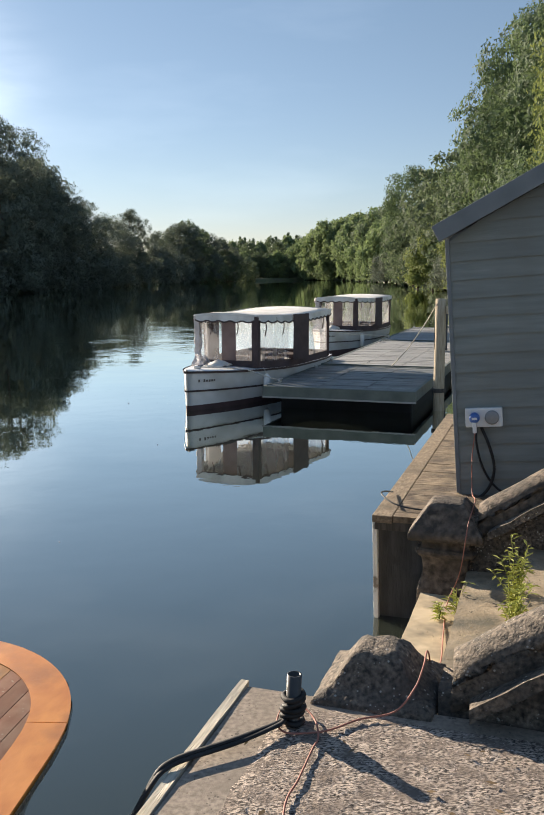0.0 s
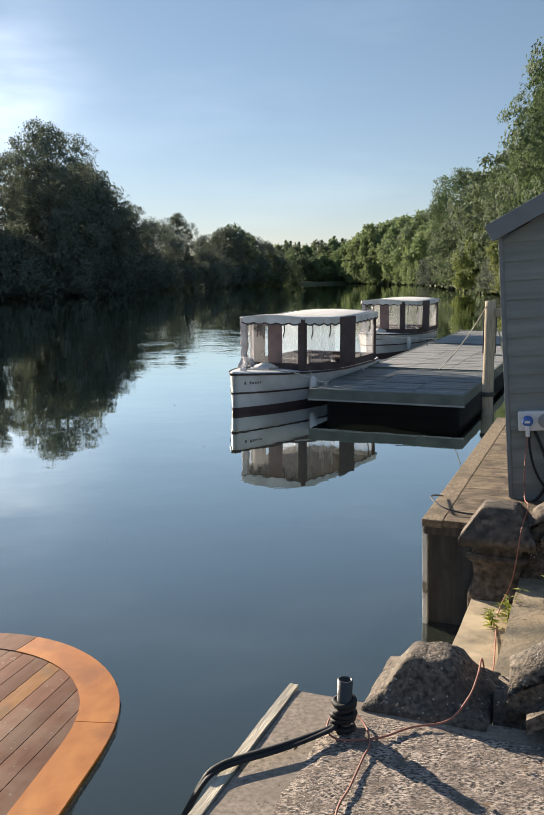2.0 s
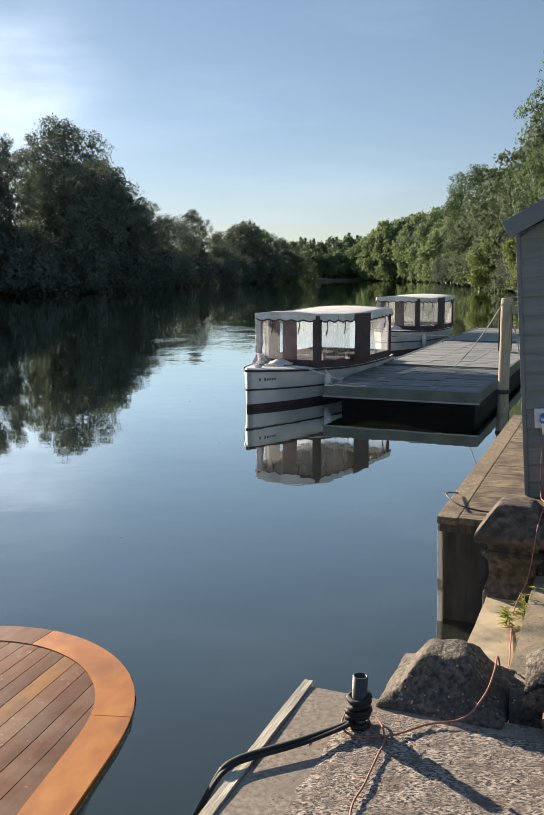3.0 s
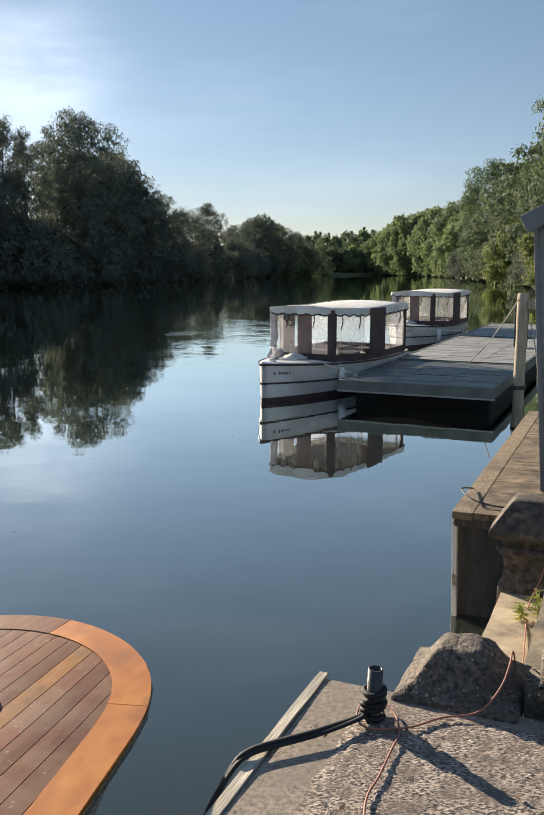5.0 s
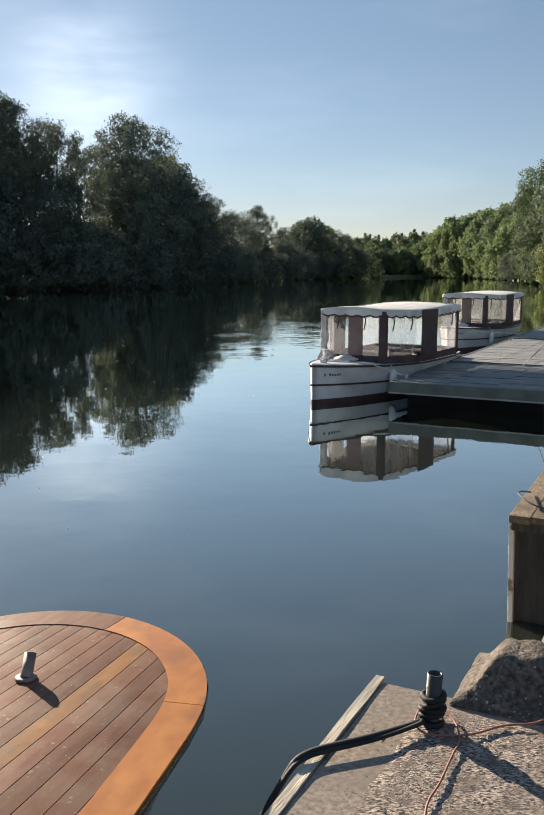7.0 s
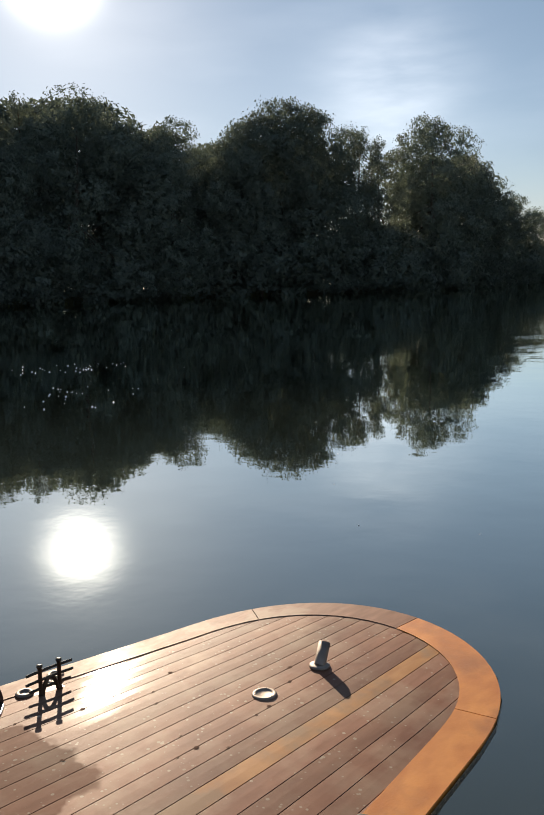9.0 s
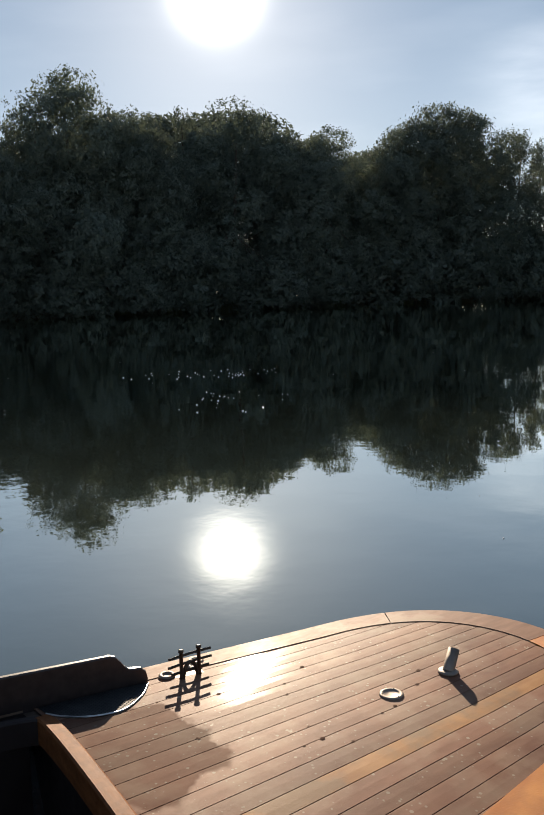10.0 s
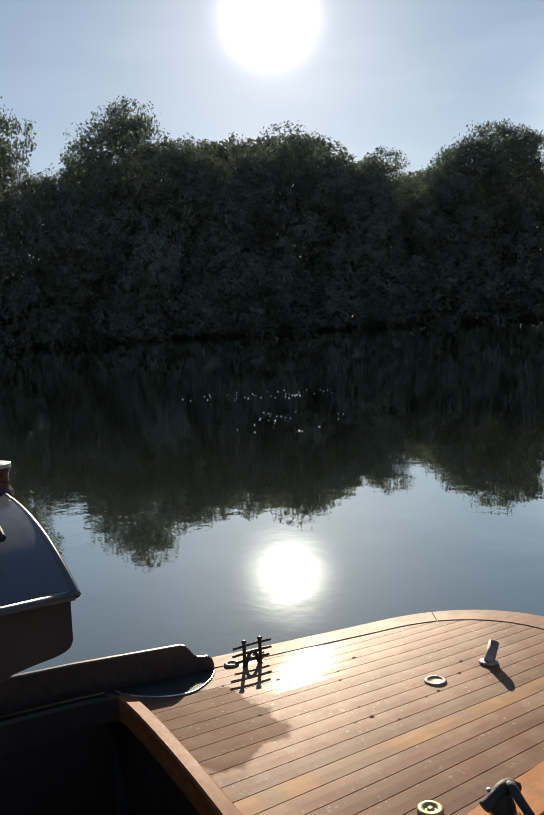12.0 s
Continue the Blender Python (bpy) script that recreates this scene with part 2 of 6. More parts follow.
def water_material():
    m = bpy.data.materials.new("river_water")
    m.use_nodes = True
    n, k = m.node_tree.nodes, m.node_tree.links
    b = n["Principled BSDF"]
    pos = n.new("ShaderNodeNewGeometry").outputs["Position"]
    murk = noise_tex(n, k, pos, 0.15, 3.0)
    k.new(ramp(n, k, murk, 0.3, 0.7, (0.021, 0.027, 0.021), (0.028, 0.034, 0.026)), b.inputs["Base Color"])
    b.inputs["Roughness"].default_value = 0.012
    b.inputs["Specular IOR Level"].default_value = 0.0
    # slow swell everywhere, small ripples in drifting patches
    swell = noise_tex(n, k, pos, 0.55, 2.0)
    rip = noise_tex(n, k, pos, 3.2, 3.0)
    patch = noise_tex(n, k, pos, 0.06, 2.0)
    pm = n.new("ShaderNodeMapRange")
    pm.inputs["From Min"].default_value, pm.inputs["From Max"].default_value = 0.45, 0.68
    pm.inputs["To Min"].default_value = 0.25
    k.new(patch, pm.inputs["Value"])
    # a riffle where the stream runs past the moored boats
    mp = n.new("ShaderNodeMapping")
    mp.vector_type = "TEXTURE"
    mp.inputs["Location"].default_value, mp.inputs["Rotation"].default_value, mp.inputs["Scale"].default_value = (-4.5, 27.0, 0.0), (0, 0, radians(18)), (5.0, 10.0, 1.0)
    k.new(pos, mp.inputs[0])
    ln = n.new("ShaderNodeVectorMath")
    ln.operation = "LENGTH"
    k.new(mp.outputs[0], ln.inputs[0])
    rm = n.new("ShaderNodeMapRange")
    rm.inputs["From Min"].default_value, rm.inputs["From Max"].default_value = 0.35, 1.2
    rm.inputs["To Min"].default_value, rm.inputs["To Max"].default_value = 2.2, 0.0
    k.new(ln.outputs["Value"], rm.inputs["Value"])
    gap = noise_tex(n, k, pos, 0.45, 2.0)
    gm = n.new("ShaderNodeMapRange")
    gm.inputs["From Min"].default_value, gm.inputs["From Max"].default_value = 0.45, 0.6
    k.new(gap, gm.inputs["Value"])
    rg = n.new("ShaderNodeMath")
    rg.operation = "MULTIPLY"
    k.new(rm.outputs[0], rg.inputs[0])
    k.new(gm.outputs[0], rg.inputs[1])
    pa = n.new("ShaderNodeMath")
    k.new(pm.outputs[0], pa.inputs[0])
    k.new(rg.outputs[0], pa.inputs[1])
    mul = n.new("ShaderNodeMath")
    mul.operation = "MULTIPLY"
    k.new(rip, mul.inputs[0])
    k.new(pa.outputs[0], mul.inputs[1])
    m2 = n.new("ShaderNodeMath")
    m2.operation = "MULTIPLY"
    m2.inputs[1].default_value = 0.34
    k.new(mul.outputs[0], m2.inputs[0])
    add = n.new("ShaderNodeMath")
    calm = n.new("ShaderNodeMath")
    calm.operation = "MULTIPLY"
    calm.inputs[1].default_value = 0.55
    k.new(swell, calm.inputs[0])
    k.new(calm.outputs[0], add.inputs[0])
    k.new(m2.outputs[0], add.inputs[1])
    bp = n.new("ShaderNodeBump")
    bp.inputs["Strength"].default_value, bp.inputs["Distance"].default_value = 1.0, 0.0095
    k.new(add.outputs[0], bp.inputs["Height"])
    k.new(bp.outputs[0], b.inputs["Normal"])
    # mirror gloss that grows towards grazing view
    gl = n.new("ShaderNodeBsdfGlossy")
    gl.inputs["Roughness"].default_value = 0.005
    gl.inputs["Color"].default_value = (0.96, 0.985, 0.94, 1)
    k.new(bp.outputs[0], gl.inputs["Normal"])
    lw = n.new("ShaderNodeLayerWeight")
    lw.inputs["Blend"].default_value = 0.5
    k.new(bp.outputs[0], lw.inputs["Normal"])
    pw = n.new("ShaderNodeMath")
    pw.operation = "POWER"
    pw.inputs[1].default_value = 3.0
    k.new(lw.outputs["Facing"], pw.inputs[0])
    gain = n.new("ShaderNodeMath")
    gain.operation, gain.use_clamp = "MULTIPLY", True
    gain.inputs[1].default_value = 1.5
    k.new(pw.outputs[0], gain.inputs[0])
    mx = n.new("ShaderNodeMixShader")
    k.new(gain.outputs[0], mx.inputs[0])
    k.new(b.outputs[0], mx.inputs[1])
    k.new(gl.outputs[0], mx.inputs[2])
    k.new(mx.outputs[0], n["Material Output"].inputs["Surface"])
    return m


def vinyl_material():
    """Clear curtain vinyl: thin, see-through, slightly milky and wrinkled."""
    m = bpy.data.materials.new("clear_vinyl")
    m.use_nodes = True
    n, k = m.node_tree.nodes, m.node_tree.links
    b = n["Principled BSDF"]
    vec = n.new("ShaderNodeTexCoord").outputs["Object"]
    f = noise_tex(n, k, vec, 5.0, 3.0, (1, 1, 0.25))
    b.inputs["Base Color"].default_value = (0.75, 0.75, 0.78, 1)
    b.inputs["Roughness"].default_value = 0.25
    bp = n.new("ShaderNodeBump")
    bp.inputs["Strength"].default_value, bp.inputs["Distance"].default_value = 0.6, 0.03
    k.new(f, bp.inputs["Height"])
    k.new(bp.outputs[0], b.inputs["Normal"])
    tl = n.new("ShaderNodeBsdfTranslucent")
    tl.inputs["Color"].default_value = (0.8, 0.8, 0.84, 1)
    ms = n.new("ShaderNodeMixShader")
    ms.inputs[0].default_value = 0.55
    k.new(b.outputs[0], ms.inputs[1])
    k.new(tl.outputs[0], ms.inputs[2])
    tp = n.new("ShaderNodeBsdfTransparent")
    m2 = n.new("ShaderNodeMixShader")
    mr = n.new("ShaderNodeMapRange")
    mr.inputs["To Min"].default_value, mr.inputs["To Max"].default_value = 0.16, 0.42
    k.new(f, mr.inputs["Value"])
    k.new(mr.outputs[0], m2.inputs[0])
    k.new(tp.outputs[0], m2.inputs[1])
    k.new(ms.outputs[0], m2.inputs[2])
    k.new(m2.outputs[0], n["Material Output"].inputs["Surface"])
    return m


M_WATER = water_material()
M_VINYL = vinyl_material()
M_GROUND = surf("bank_grass", (0.05, 0.07, 0.025), (0.09, 0.10, 0.04), 0.4, 0.95, bump=0.6, fine=3.0, dist=0.1, stain=(0.10, 0.08, 0.05), stain_scale=0.1, world_space=True)
M_LEAF = leaf_material("leaves_dark", (0.115, 0.136, 0.110), (0.14, 0.162, 0.13), (0.13, 0.16, 0.10))
M_LEAF_RICH = leaf_material("leaves_rich", (0.080, 0.118, 0.066), (0.115, 0.158, 0.09), (0.18, 0.25, 0.10))
M_LEAF_MID = leaf_material("leaves_mid", (0.095, 0.125, 0.08), (0.14, 0.175, 0.11), (0.20, 0.26, 0.12))
M_LEAF_WILLOW = leaf_material("leaves_willow", (0.13, 0.18, 0.085), (0.20, 0.25, 0.13), (0.32, 0.42, 0.17))
M_LEAF_YELLOW = leaf_material("leaves_yellow_green", (0.12, 0.155, 0.05), (0.19, 0.225, 0.08), (0.36, 0.42, 0.13))
M_BARK = surf("bark", (0.06, 0.045, 0.03), (0.12, 0.095, 0.07), 6, 0.9, bump=0.8, fine=14, dist=0.02)
M_CONCRETE = surf("quay_concrete", (0.15, 0.122, 0.096), (0.37, 0.31, 0.25), 60, 0.95, bump=0.5, fine=240, dist=0.003, stain=(0.20, 0.165, 0.130), stain_scale=7, stain_edge=(0.36, 0.74), stain_detail=9.0, specks=(0.10, 0.082, 0.066), speck_scale=75, world_space=True)
M_ROUGH = surf("worn_aggregate", (0.042, 0.033, 0.027), (0.56, 0.465, 0.385), 105, 0.95, bump=1.0, fine=210, dist=0.007, stretch=(0.75, 1.5, 1.0), stain=(0.165, 0.130, 0.106), stain_scale=13, stain_edge=(0.42, 0.70), stain_detail=9.0, world_space=True, lo=0.40, hi=0.61, specks=(0.54, 0.45, 0.40), speck_scale=85)
M_STONE = surf("weathered_stone", (0.022, 0.019, 0.016), (0.235, 0.19, 0.146), 60, 0.95, bump=1.0, fine=110, dist=0.009, lo=0.30, hi=0.72, stain=(0.045, 0.042, 0.038), stain_scale=5, world_space=True, specks=(0.36, 0.34, 0.30), speck_scale=60)
M_PIER = surf("brown_sandstone", (0.042, 0.034, 0.027), (0.19, 0.15, 0.115), 26, 0.95, bump=1.0, fine=80, dist=0.008, lo=0.36, hi=0.68, stain=(0.06, 0.052, 0.044), stain_scale=5, world_space=True)
M_WHITEPOST = surf("flaking_white_paint", (0.62, 0.60, 0.55), (0.78, 0.77, 0.73), 9, 0.7, bump=0.6, fine=40, stretch=(8, 8, 0.8), dist=0.004, stain=(0.24, 0.20, 0.15), stain_scale=14, stain_edge=(0.55, 0.68))
M_STEP = surf("step_stone", (0.46, 0.365, 0.235), (0.56, 0.455, 0.31), 7, 0.85, bump=0.25, fine=60, stain=(0.2, 0.17, 0.12), stain_scale=5, world_space=True)
M_STEP_GREY = surf("step_stone_grey", (0.22, 0.175, 0.115), (0.37, 0.30, 0.21), 14, 0.9, bump=0.9, fine=60, stain=(0.11, 0.10, 0.075), stain_scale=7, world_space=True, specks=(0.10, 0.085, 0.06), speck_scale=50)
M_OLDWOOD = surf("grey_weathered_timber", (0.34, 0.30, 0.23), (0.58, 0.53, 0.43), 12, 0.85, bump=1.0, fine=40, stretch=(9, 0.6, 9), dist=0.006)
M_JETTY = surf("jetty_boards", (0.080, 0.057, 0.036), (0.31, 0.235, 0.155), 11, 0.9, bump=1.0, fine=45, stretch=(1.2, 7, 5), vary=0.07, dist=0.008, stain=(0.085, 0.062, 0.042), stain_scale=7, stain_edge=(0.46, 0.64), stain_detail=6.0, world_space=True)
M_JETTY_BEAM = surf("jetty_beam", (0.16, 0.118, 0.075), (0.32, 0.245, 0.165), 14, 0.9, bump=1.0, fine=60, stretch=(5, 1.4, 5), vary=0.1, dist=0.008, stain=(0.12, 0.09, 0.06), stain_scale=4)
M_PILE = surf("pile_timber", (0.32, 0.26, 0.18), (0.50, 0.43, 0.32), 8, 0.85, bump=0.8, fine=30, stretch=(8, 8, 0.7), dist=0.006)
M_DARKWOOD = surf("wet_dark_timber", (0.03, 0.027, 0.024), (0.09, 0.08, 0.07), 8, 0.7, bump=0.8, fine=30, stretch=(6, 6, 0.7), dist=0.006)
M_WETPANEL = surf("wet_boarding", (0.030, 0.031, 0.032), (0.07, 0.07, 0.07), 4, 0.7, bump=0.8, fine=30, stretch=(6, 6, 0.7), dist=0.006, stain=(0.022, 0.022, 0.022), stain_scale=5)
M_TAUPE = surf("faded_taupe_canvas", (0.17, 0.115, 0.105), (0.24, 0.17, 0.155), 5, 0.9, bump=0.5, fine=25, dist=0.01)
M_HUT = surf("blue_grey_paint", (0.152, 0.172, 0.168), (0.205, 0.227, 0.22), 6, 0.5, bump=0.35, fine=40, stretch=(0.5, 6, 6), vary=0.06, dist=0.003, stain=(0.15, 0.16, 0.15), stain_scale=1.5)
M_HUT_TRIM = surf("blue_grey_trim", (0.13, 0.15, 0.165), (0.17, 0.19, 0.205), 6, 0.55, bump=0.3, fine=40, dist=0.003)
M_FELT = surf("roof_felt", (0.05, 0.05, 0.05), (0.09, 0.09, 0.09), 20, 0.95, bump=0.5, fine=120)
M_PONTOON = surf("pontoon_board", (0.20, 0.205, 0.20), (0.33, 0.33, 0.32), 5, 0.7, bump=0.5, fine=30, stretch=(0.7, 8, 8), vary=0.15, dist=0.004)
M_PONTOON_DARK = surf("dark_pontoon_board", (0.07, 0.08, 0.08), (0.19, 0.20, 0.195), 5, 0.6, bump=0.6, fine=30, stretch=(0.7, 8, 8), vary=0.3, dist=0.004)
M_PONTOON_SIDE = surf("pontoon_fascia", (0.075, 0.095, 0.085), (0.13, 0.15, 0.135), 4, 0.7, bump=0.4, fine=30, dist=0.004)
# near-black: the shade in the gap below the pontoon is put into this colour
M_FLOAT = surf("shade_black_float", (0.006, 0.007, 0.008), (0.012, 0.013, 0.015), 4, 0.9, bump=0.2)
M_HULL = surf("white_hull_paint", (0.52, 0.52, 0.505), (0.64, 0.64, 0.625), 2, 0.35, bump=0.05, fine=20, stain=(0.46, 0.445, 0.41), stain_scale=1.5)
M_BOOT = surf("red_antifouling", (0.050, 0.026, 0.026), (0.085, 0.045, 0.043), 5, 0.7, bump=0.3)
M_STRAKE = surf("dark_rubbing_strake", (0.035, 0.02, 0.018), (0.07, 0.04, 0.035), 5, 0.5, bump=0.2)
M_CANVAS = surf("maroon_canvas", (0.055, 0.038, 0.038), (0.088, 0.062, 0.062), 5, 0.9, bump=0.5, fine=25, dist=0.01)
M_WHITECANVAS = surf("white_canvas", (0.54, 0.53, 0.50), (0.72, 0.71, 0.68), 4, 0.85, bump=0.4, fine=12, dist=0.01, stain=(0.5, 0.49, 0.45), stain_scale=2.5)
LAUNCH = pose(-1.158, 2.15, -0.021, 0, 0, -15.06)
SOAKED = LAUNCH @ Vector((-0.17, -0.95, 0.73))
M_TEAK = surf("teak_plank", (0.172, 0.080, 0.050), (0.235, 0.118, 0.076), 5, 0.6, bump=0.14, fine=120, stretch=(5, 1.2, 5), vary=0.2, dist=0.002, stain=(0.25, 0.155, 0.105), stain_scale=7, rough_vary=0.15, spec=0.07, wet=(0.0, 0.085, 4.0), stain_edge=(0.46, 0.64), stain_detail=7.0, specks=(0.30, 0.235, 0.175), speck_scale=55, blot=(*SOAKED, 0.29))
M_TEAK_LIGHT = surf("light_teak_plank", (0.32, 0.15, 0.06), (0.41, 0.215, 0.092), 5, 0.6, bump=0.16, fine=90, stretch=(5, 1.6, 5), dist=0.002, stain=(0.25, 0.155, 0.09), stain_scale=7, spec=0.07, wet=(0.0, 0.085, 4.0), stain_edge=(0.47, 0.6), stain_detail=7.0)
M_MARGIN = surf("varnished_margin", (0.50, 0.165, 0.022), (0.66, 0.26, 0.05), 5, 0.4, bump=0.2, fine=60, stretch=(4, 1.6, 4), dist=0.002, coat=0.25, stain=(0.40, 0.145, 0.03), stain_scale=6, stain_edge=(0.5, 0.68), stain_detail=6.0)
M_MARGIN_BROWN = surf("brown_margin", (0.17, 0.085, 0.056), (0.25, 0.135, 0.09), 5, 0.62, bump=0.12, fine=30, stretch=(6, 1.2, 6), dist=0.002, spec=0.08, coat=0.02, stain=(0.26, 0.178, 0.126), stain_scale=6, stain_edge=(0.5, 0.6), stain_detail=6.0)
M_COAMING = surf("wet_coaming", (0.16, 0.058, 0.022), (0.24, 0.095, 0.038), 8, 0.6, bump=0.15, fine=70, stretch=(1.5, 6, 6), dist=0.002, spec=0.05, wet=(0.0, 0.05, 45.0))
M_MAHOGANY = surf("mahogany", (0.030, 0.019, 0.017), (0.052, 0.034, 0.030), 5, 0.42, bump=0.15, fine=30, stretch=(1, 8, 8), dist=0.002, coat=0.12)
# mahogany with the shade of cockpit and cabin put into its colour
M_DARKMAH = surf("shaded_mahogany", (0.020, 0.015, 0.015), (0.038, 0.029, 0.028), 5, 0.55, bump=0.15, fine=30, dist=0.002, spec=0.2)
M_CAULK = surf("dark_caulk", (0.075, 0.052, 0.040), (0.12, 0.085, 0.064), 20, 0.6, bump=0.2)
M_STAIN = surf("damp_dark_stain", (0.10, 0.062, 0.048), (0.14, 0.088, 0.066), 30, 0.95, bump=0.0, spec=0.0)
# brass for the bollard, its backlit darkness put into the colour
M_BRASS_BACKLIT = surf("backlit_brass", (0.035, 0.029, 0.024), (0.085, 0.07, 0.055), 20, 0.45, metal=0.7, bump=0.2, fine=80)
M_PALECURTAIN = surf("pale_curtain", (0.46, 0.42, 0.41), (0.66, 0.62, 0.61), 9, 0.8, bump=0.5, fine=20, dist=0.01)
M_LAUNCH_HULL = surf("dark_launch_hull", (0.012, 0.014, 0.018), (0.022, 0.025, 0.03), 3, 0.25, bump=0.02, coat=0.5)
M_NAVY = surf("navy_paint", (0.035, 0.042, 0.056), (0.045, 0.053, 0.07), 3, 0.24, bump=0.04, fine=60, rough_vary=0.06)
M_YELLOWBRASS = surf("bright_brass", (0.34, 0.24, 0.10), (0.50, 0.37, 0.17), 20, 0.45, metal=0.6, bump=0.2, fine=80)
M_BRASS = surf("worn_brass", (0.17, 0.13, 0.105), (0.29, 0.235, 0.19), 20, 0.6, metal=0.35, bump=0.2, fine=80)
M_STEEL = surf("galvanised_steel", (0.42, 0.43, 0.44), (0.6, 0.6, 0.6), 20, 0.4, metal=1.0, bump=0.2, fine=80)
M_BLACKPIPE = surf("black_pipe", (0.02, 0.022, 0.022), (0.05, 0.05, 0.05), 15, 0.4, bump=0.3, fine=60)
M_BLACKRUBBER = surf("black_rubber", (0.009, 0.009, 0.0095), (0.024, 0.024, 0.025), 20, 0.68, bump=0.4, fine=80, spec=0.35)
M_ORANGE = surf("faded_orange_cable", (0.26, 0.095, 0.065), (0.36, 0.15, 0.105), 15, 0.6, bump=0.1)
M_PALEROPE = surf("pale_rope", (0.42, 0.40, 0.36), (0.6, 0.57, 0.5), 30, 0.9, bump=0.8, fine=120)
M_WHITEPLASTIC = surf("white_plastic", (0.6, 0.61, 0.62), (0.72, 0.73, 0.73), 6, 0.4, bump=0.05)
M_BLUEPLASTIC = surf("blue_plastic", (0.03, 0.10, 0.33), (0.05, 0.14, 0.42), 6, 0.35, bump=0.05)
M_GREYPLASTIC = surf("grey_plastic", (0.17, 0.18, 0.19), (0.24, 0.25, 0.26), 6, 0.4, bump=0.05)
M_RED = surf("red_lens", (0.04, 0.006, 0.008), (0.07, 0.008, 0.012), 6, 0.15, bump=0.0)
M_INK = surf("dark_lettering", (0.10, 0.085, 0.075), (0.16, 0.14, 0.125), 6, 0.6, bump=0.0)
M_WEED = leaf_material("weed_leaves", (0.24, 0.27, 0.06), (0.40, 0.42, 0.14), (0.42, 0.45, 0.07))
M_DRY = leaf_material("dry_leaves", (0.12, 0.08, 0.045), (0.22, 0.155, 0.085), (0.2, 0.15, 0.07))
M_GLINT = surf("glint_dome", (0.75, 0.75, 0.75), (0.85, 0.85, 0.85), 6, 0.16, bump=0.0, rough_vary=0.02)


# ---- mesh helpers ----
def smooth(ob):
    for p in ob.data.polygons:
        p.use_smooth = True
    return ob


def obj(name, verts, faces, mat, parent=None, label="", soft=False):
    """A mesh object from vertices and faces, as a thing or as a part under parent."""
    me = bpy.data.meshes.new(name)
    me.from_pydata([tuple(v) for v in verts], [], [tuple(f) for f in faces])
    me.update()
    me.materials.append(mat)
    ob = new(name, me)
    if parent:
        ob.parent = parent
    if label:
        ob["label"] = label
    if soft:
        smooth(ob)
    return ob


def part(name, bm, mat, parent=None, label="", soft=False):
    """Links a bmesh as one mesh object."""
    bmesh.ops.recalc_face_normals(bm, faces=bm.faces)
    me = bpy.data.meshes.new(name)
    bm.to_mesh(me)
    bm.free()
    me.materials.append(mat)
    ob = new(name, me)
    if parent:
        ob.parent = parent
    if label:
        ob["label"] = label
    if soft:
        smooth(ob)
    return ob


def box_bm(x0, x1, y0, y1, z0, z1, bevel=0.0, m=None):
    bm = bmesh.new()
    bmesh.ops.create_cube(bm, size=1.0, matrix=Matrix.LocRotScale(((x0 + x1) / 2, (y0 + y1) / 2, (z0 + z1) / 2), None, (x1 - x0, y1 - y0, z1 - z0)))
    if bevel:
        bmesh.ops.bevel(bm, geom=bm.edges[:], offset=bevel, segments=2, affect="EDGES", profile=0.6)
    if m:
        bmesh.ops.transform(bm, matrix=m, verts=bm.verts)
    return bm


def lathe_bm(profile, n=20, m=None):
    """Turned shape about z from (radius, height) pairs."""
    bm = bmesh.new()
    rings = []
    for r, z in profile:
        rings.append([bm.verts.new((r * math.cos(2 * math.pi * i / n), r * math.sin(2 * math.pi * i / n), z)) for i in range(n)])
    for a, b in zip(rings, rings[1:]):
        for i in range(n):
            bm.faces.new((a[i], a[(i + 1) % n], b[(i + 1) % n], b[i]))
    bm.faces.new(rings[0][::-1])
    bm.faces.new(rings[-1])
    if m:
        bmesh.ops.transform(bm, matrix=m, verts=bm.verts)
    return bm


def spline(points, per=8):
    """A smooth line through the points."""
    p = [Vector(q) for q in points]
    p = [p[0] * 2 - p[1]] + p + [p[-1] * 2 - p[-2]]
    out = []
    for i in range(1, len(p) - 2):
        a, b, c, d = p[i - 1], p[i], p[i + 1], p[i + 2]
        for k in range(per):
            t = k / per
            out.append(0.5 * ((2 * b) + (c - a) * t + (2 * a - 5 * b + 4 * c - d) * t * t + (3 * b - a - 3 * c + d) * t ** 3))
    out.append(p[-2])
    return out


def tube_bm(points, radius, n=8, flat=1.0, per=8, taper=None):
    """A round (or flattened) tube along a smooth line."""
    line = spline(points, per)
    bm = bmesh.new()
    rings = []
    for i, c in enumerate(line):
        d = (line[min(i + 1, len(line) - 1)] - line[max(i - 1, 0)]).normalized()
        s = d.cross(Vector((0, 0, 1)))
        s = s.normalized() if s.length > 1e-4 else Vector((1, 0, 0))
        u = s.cross(d).normalized()
        r = radius * (1 if taper is None else 1 + (taper - 1) * i / (len(line) - 1))
        rings.append([bm.verts.new(c + r * (math.cos(2 * math.pi * k / n) * s + flat * math.sin(2 * math.pi * k / n) * u)) for k in range(n)])
    for a, b in zip(rings, rings[1:]):
        for i in range(n):
            bm.faces.new((a[i], a[(i + 1) % n], b[(i + 1) % n], b[i]))
    bm.faces.new(rings[0][::-1])
    bm.faces.new(rings[-1])
    return bm


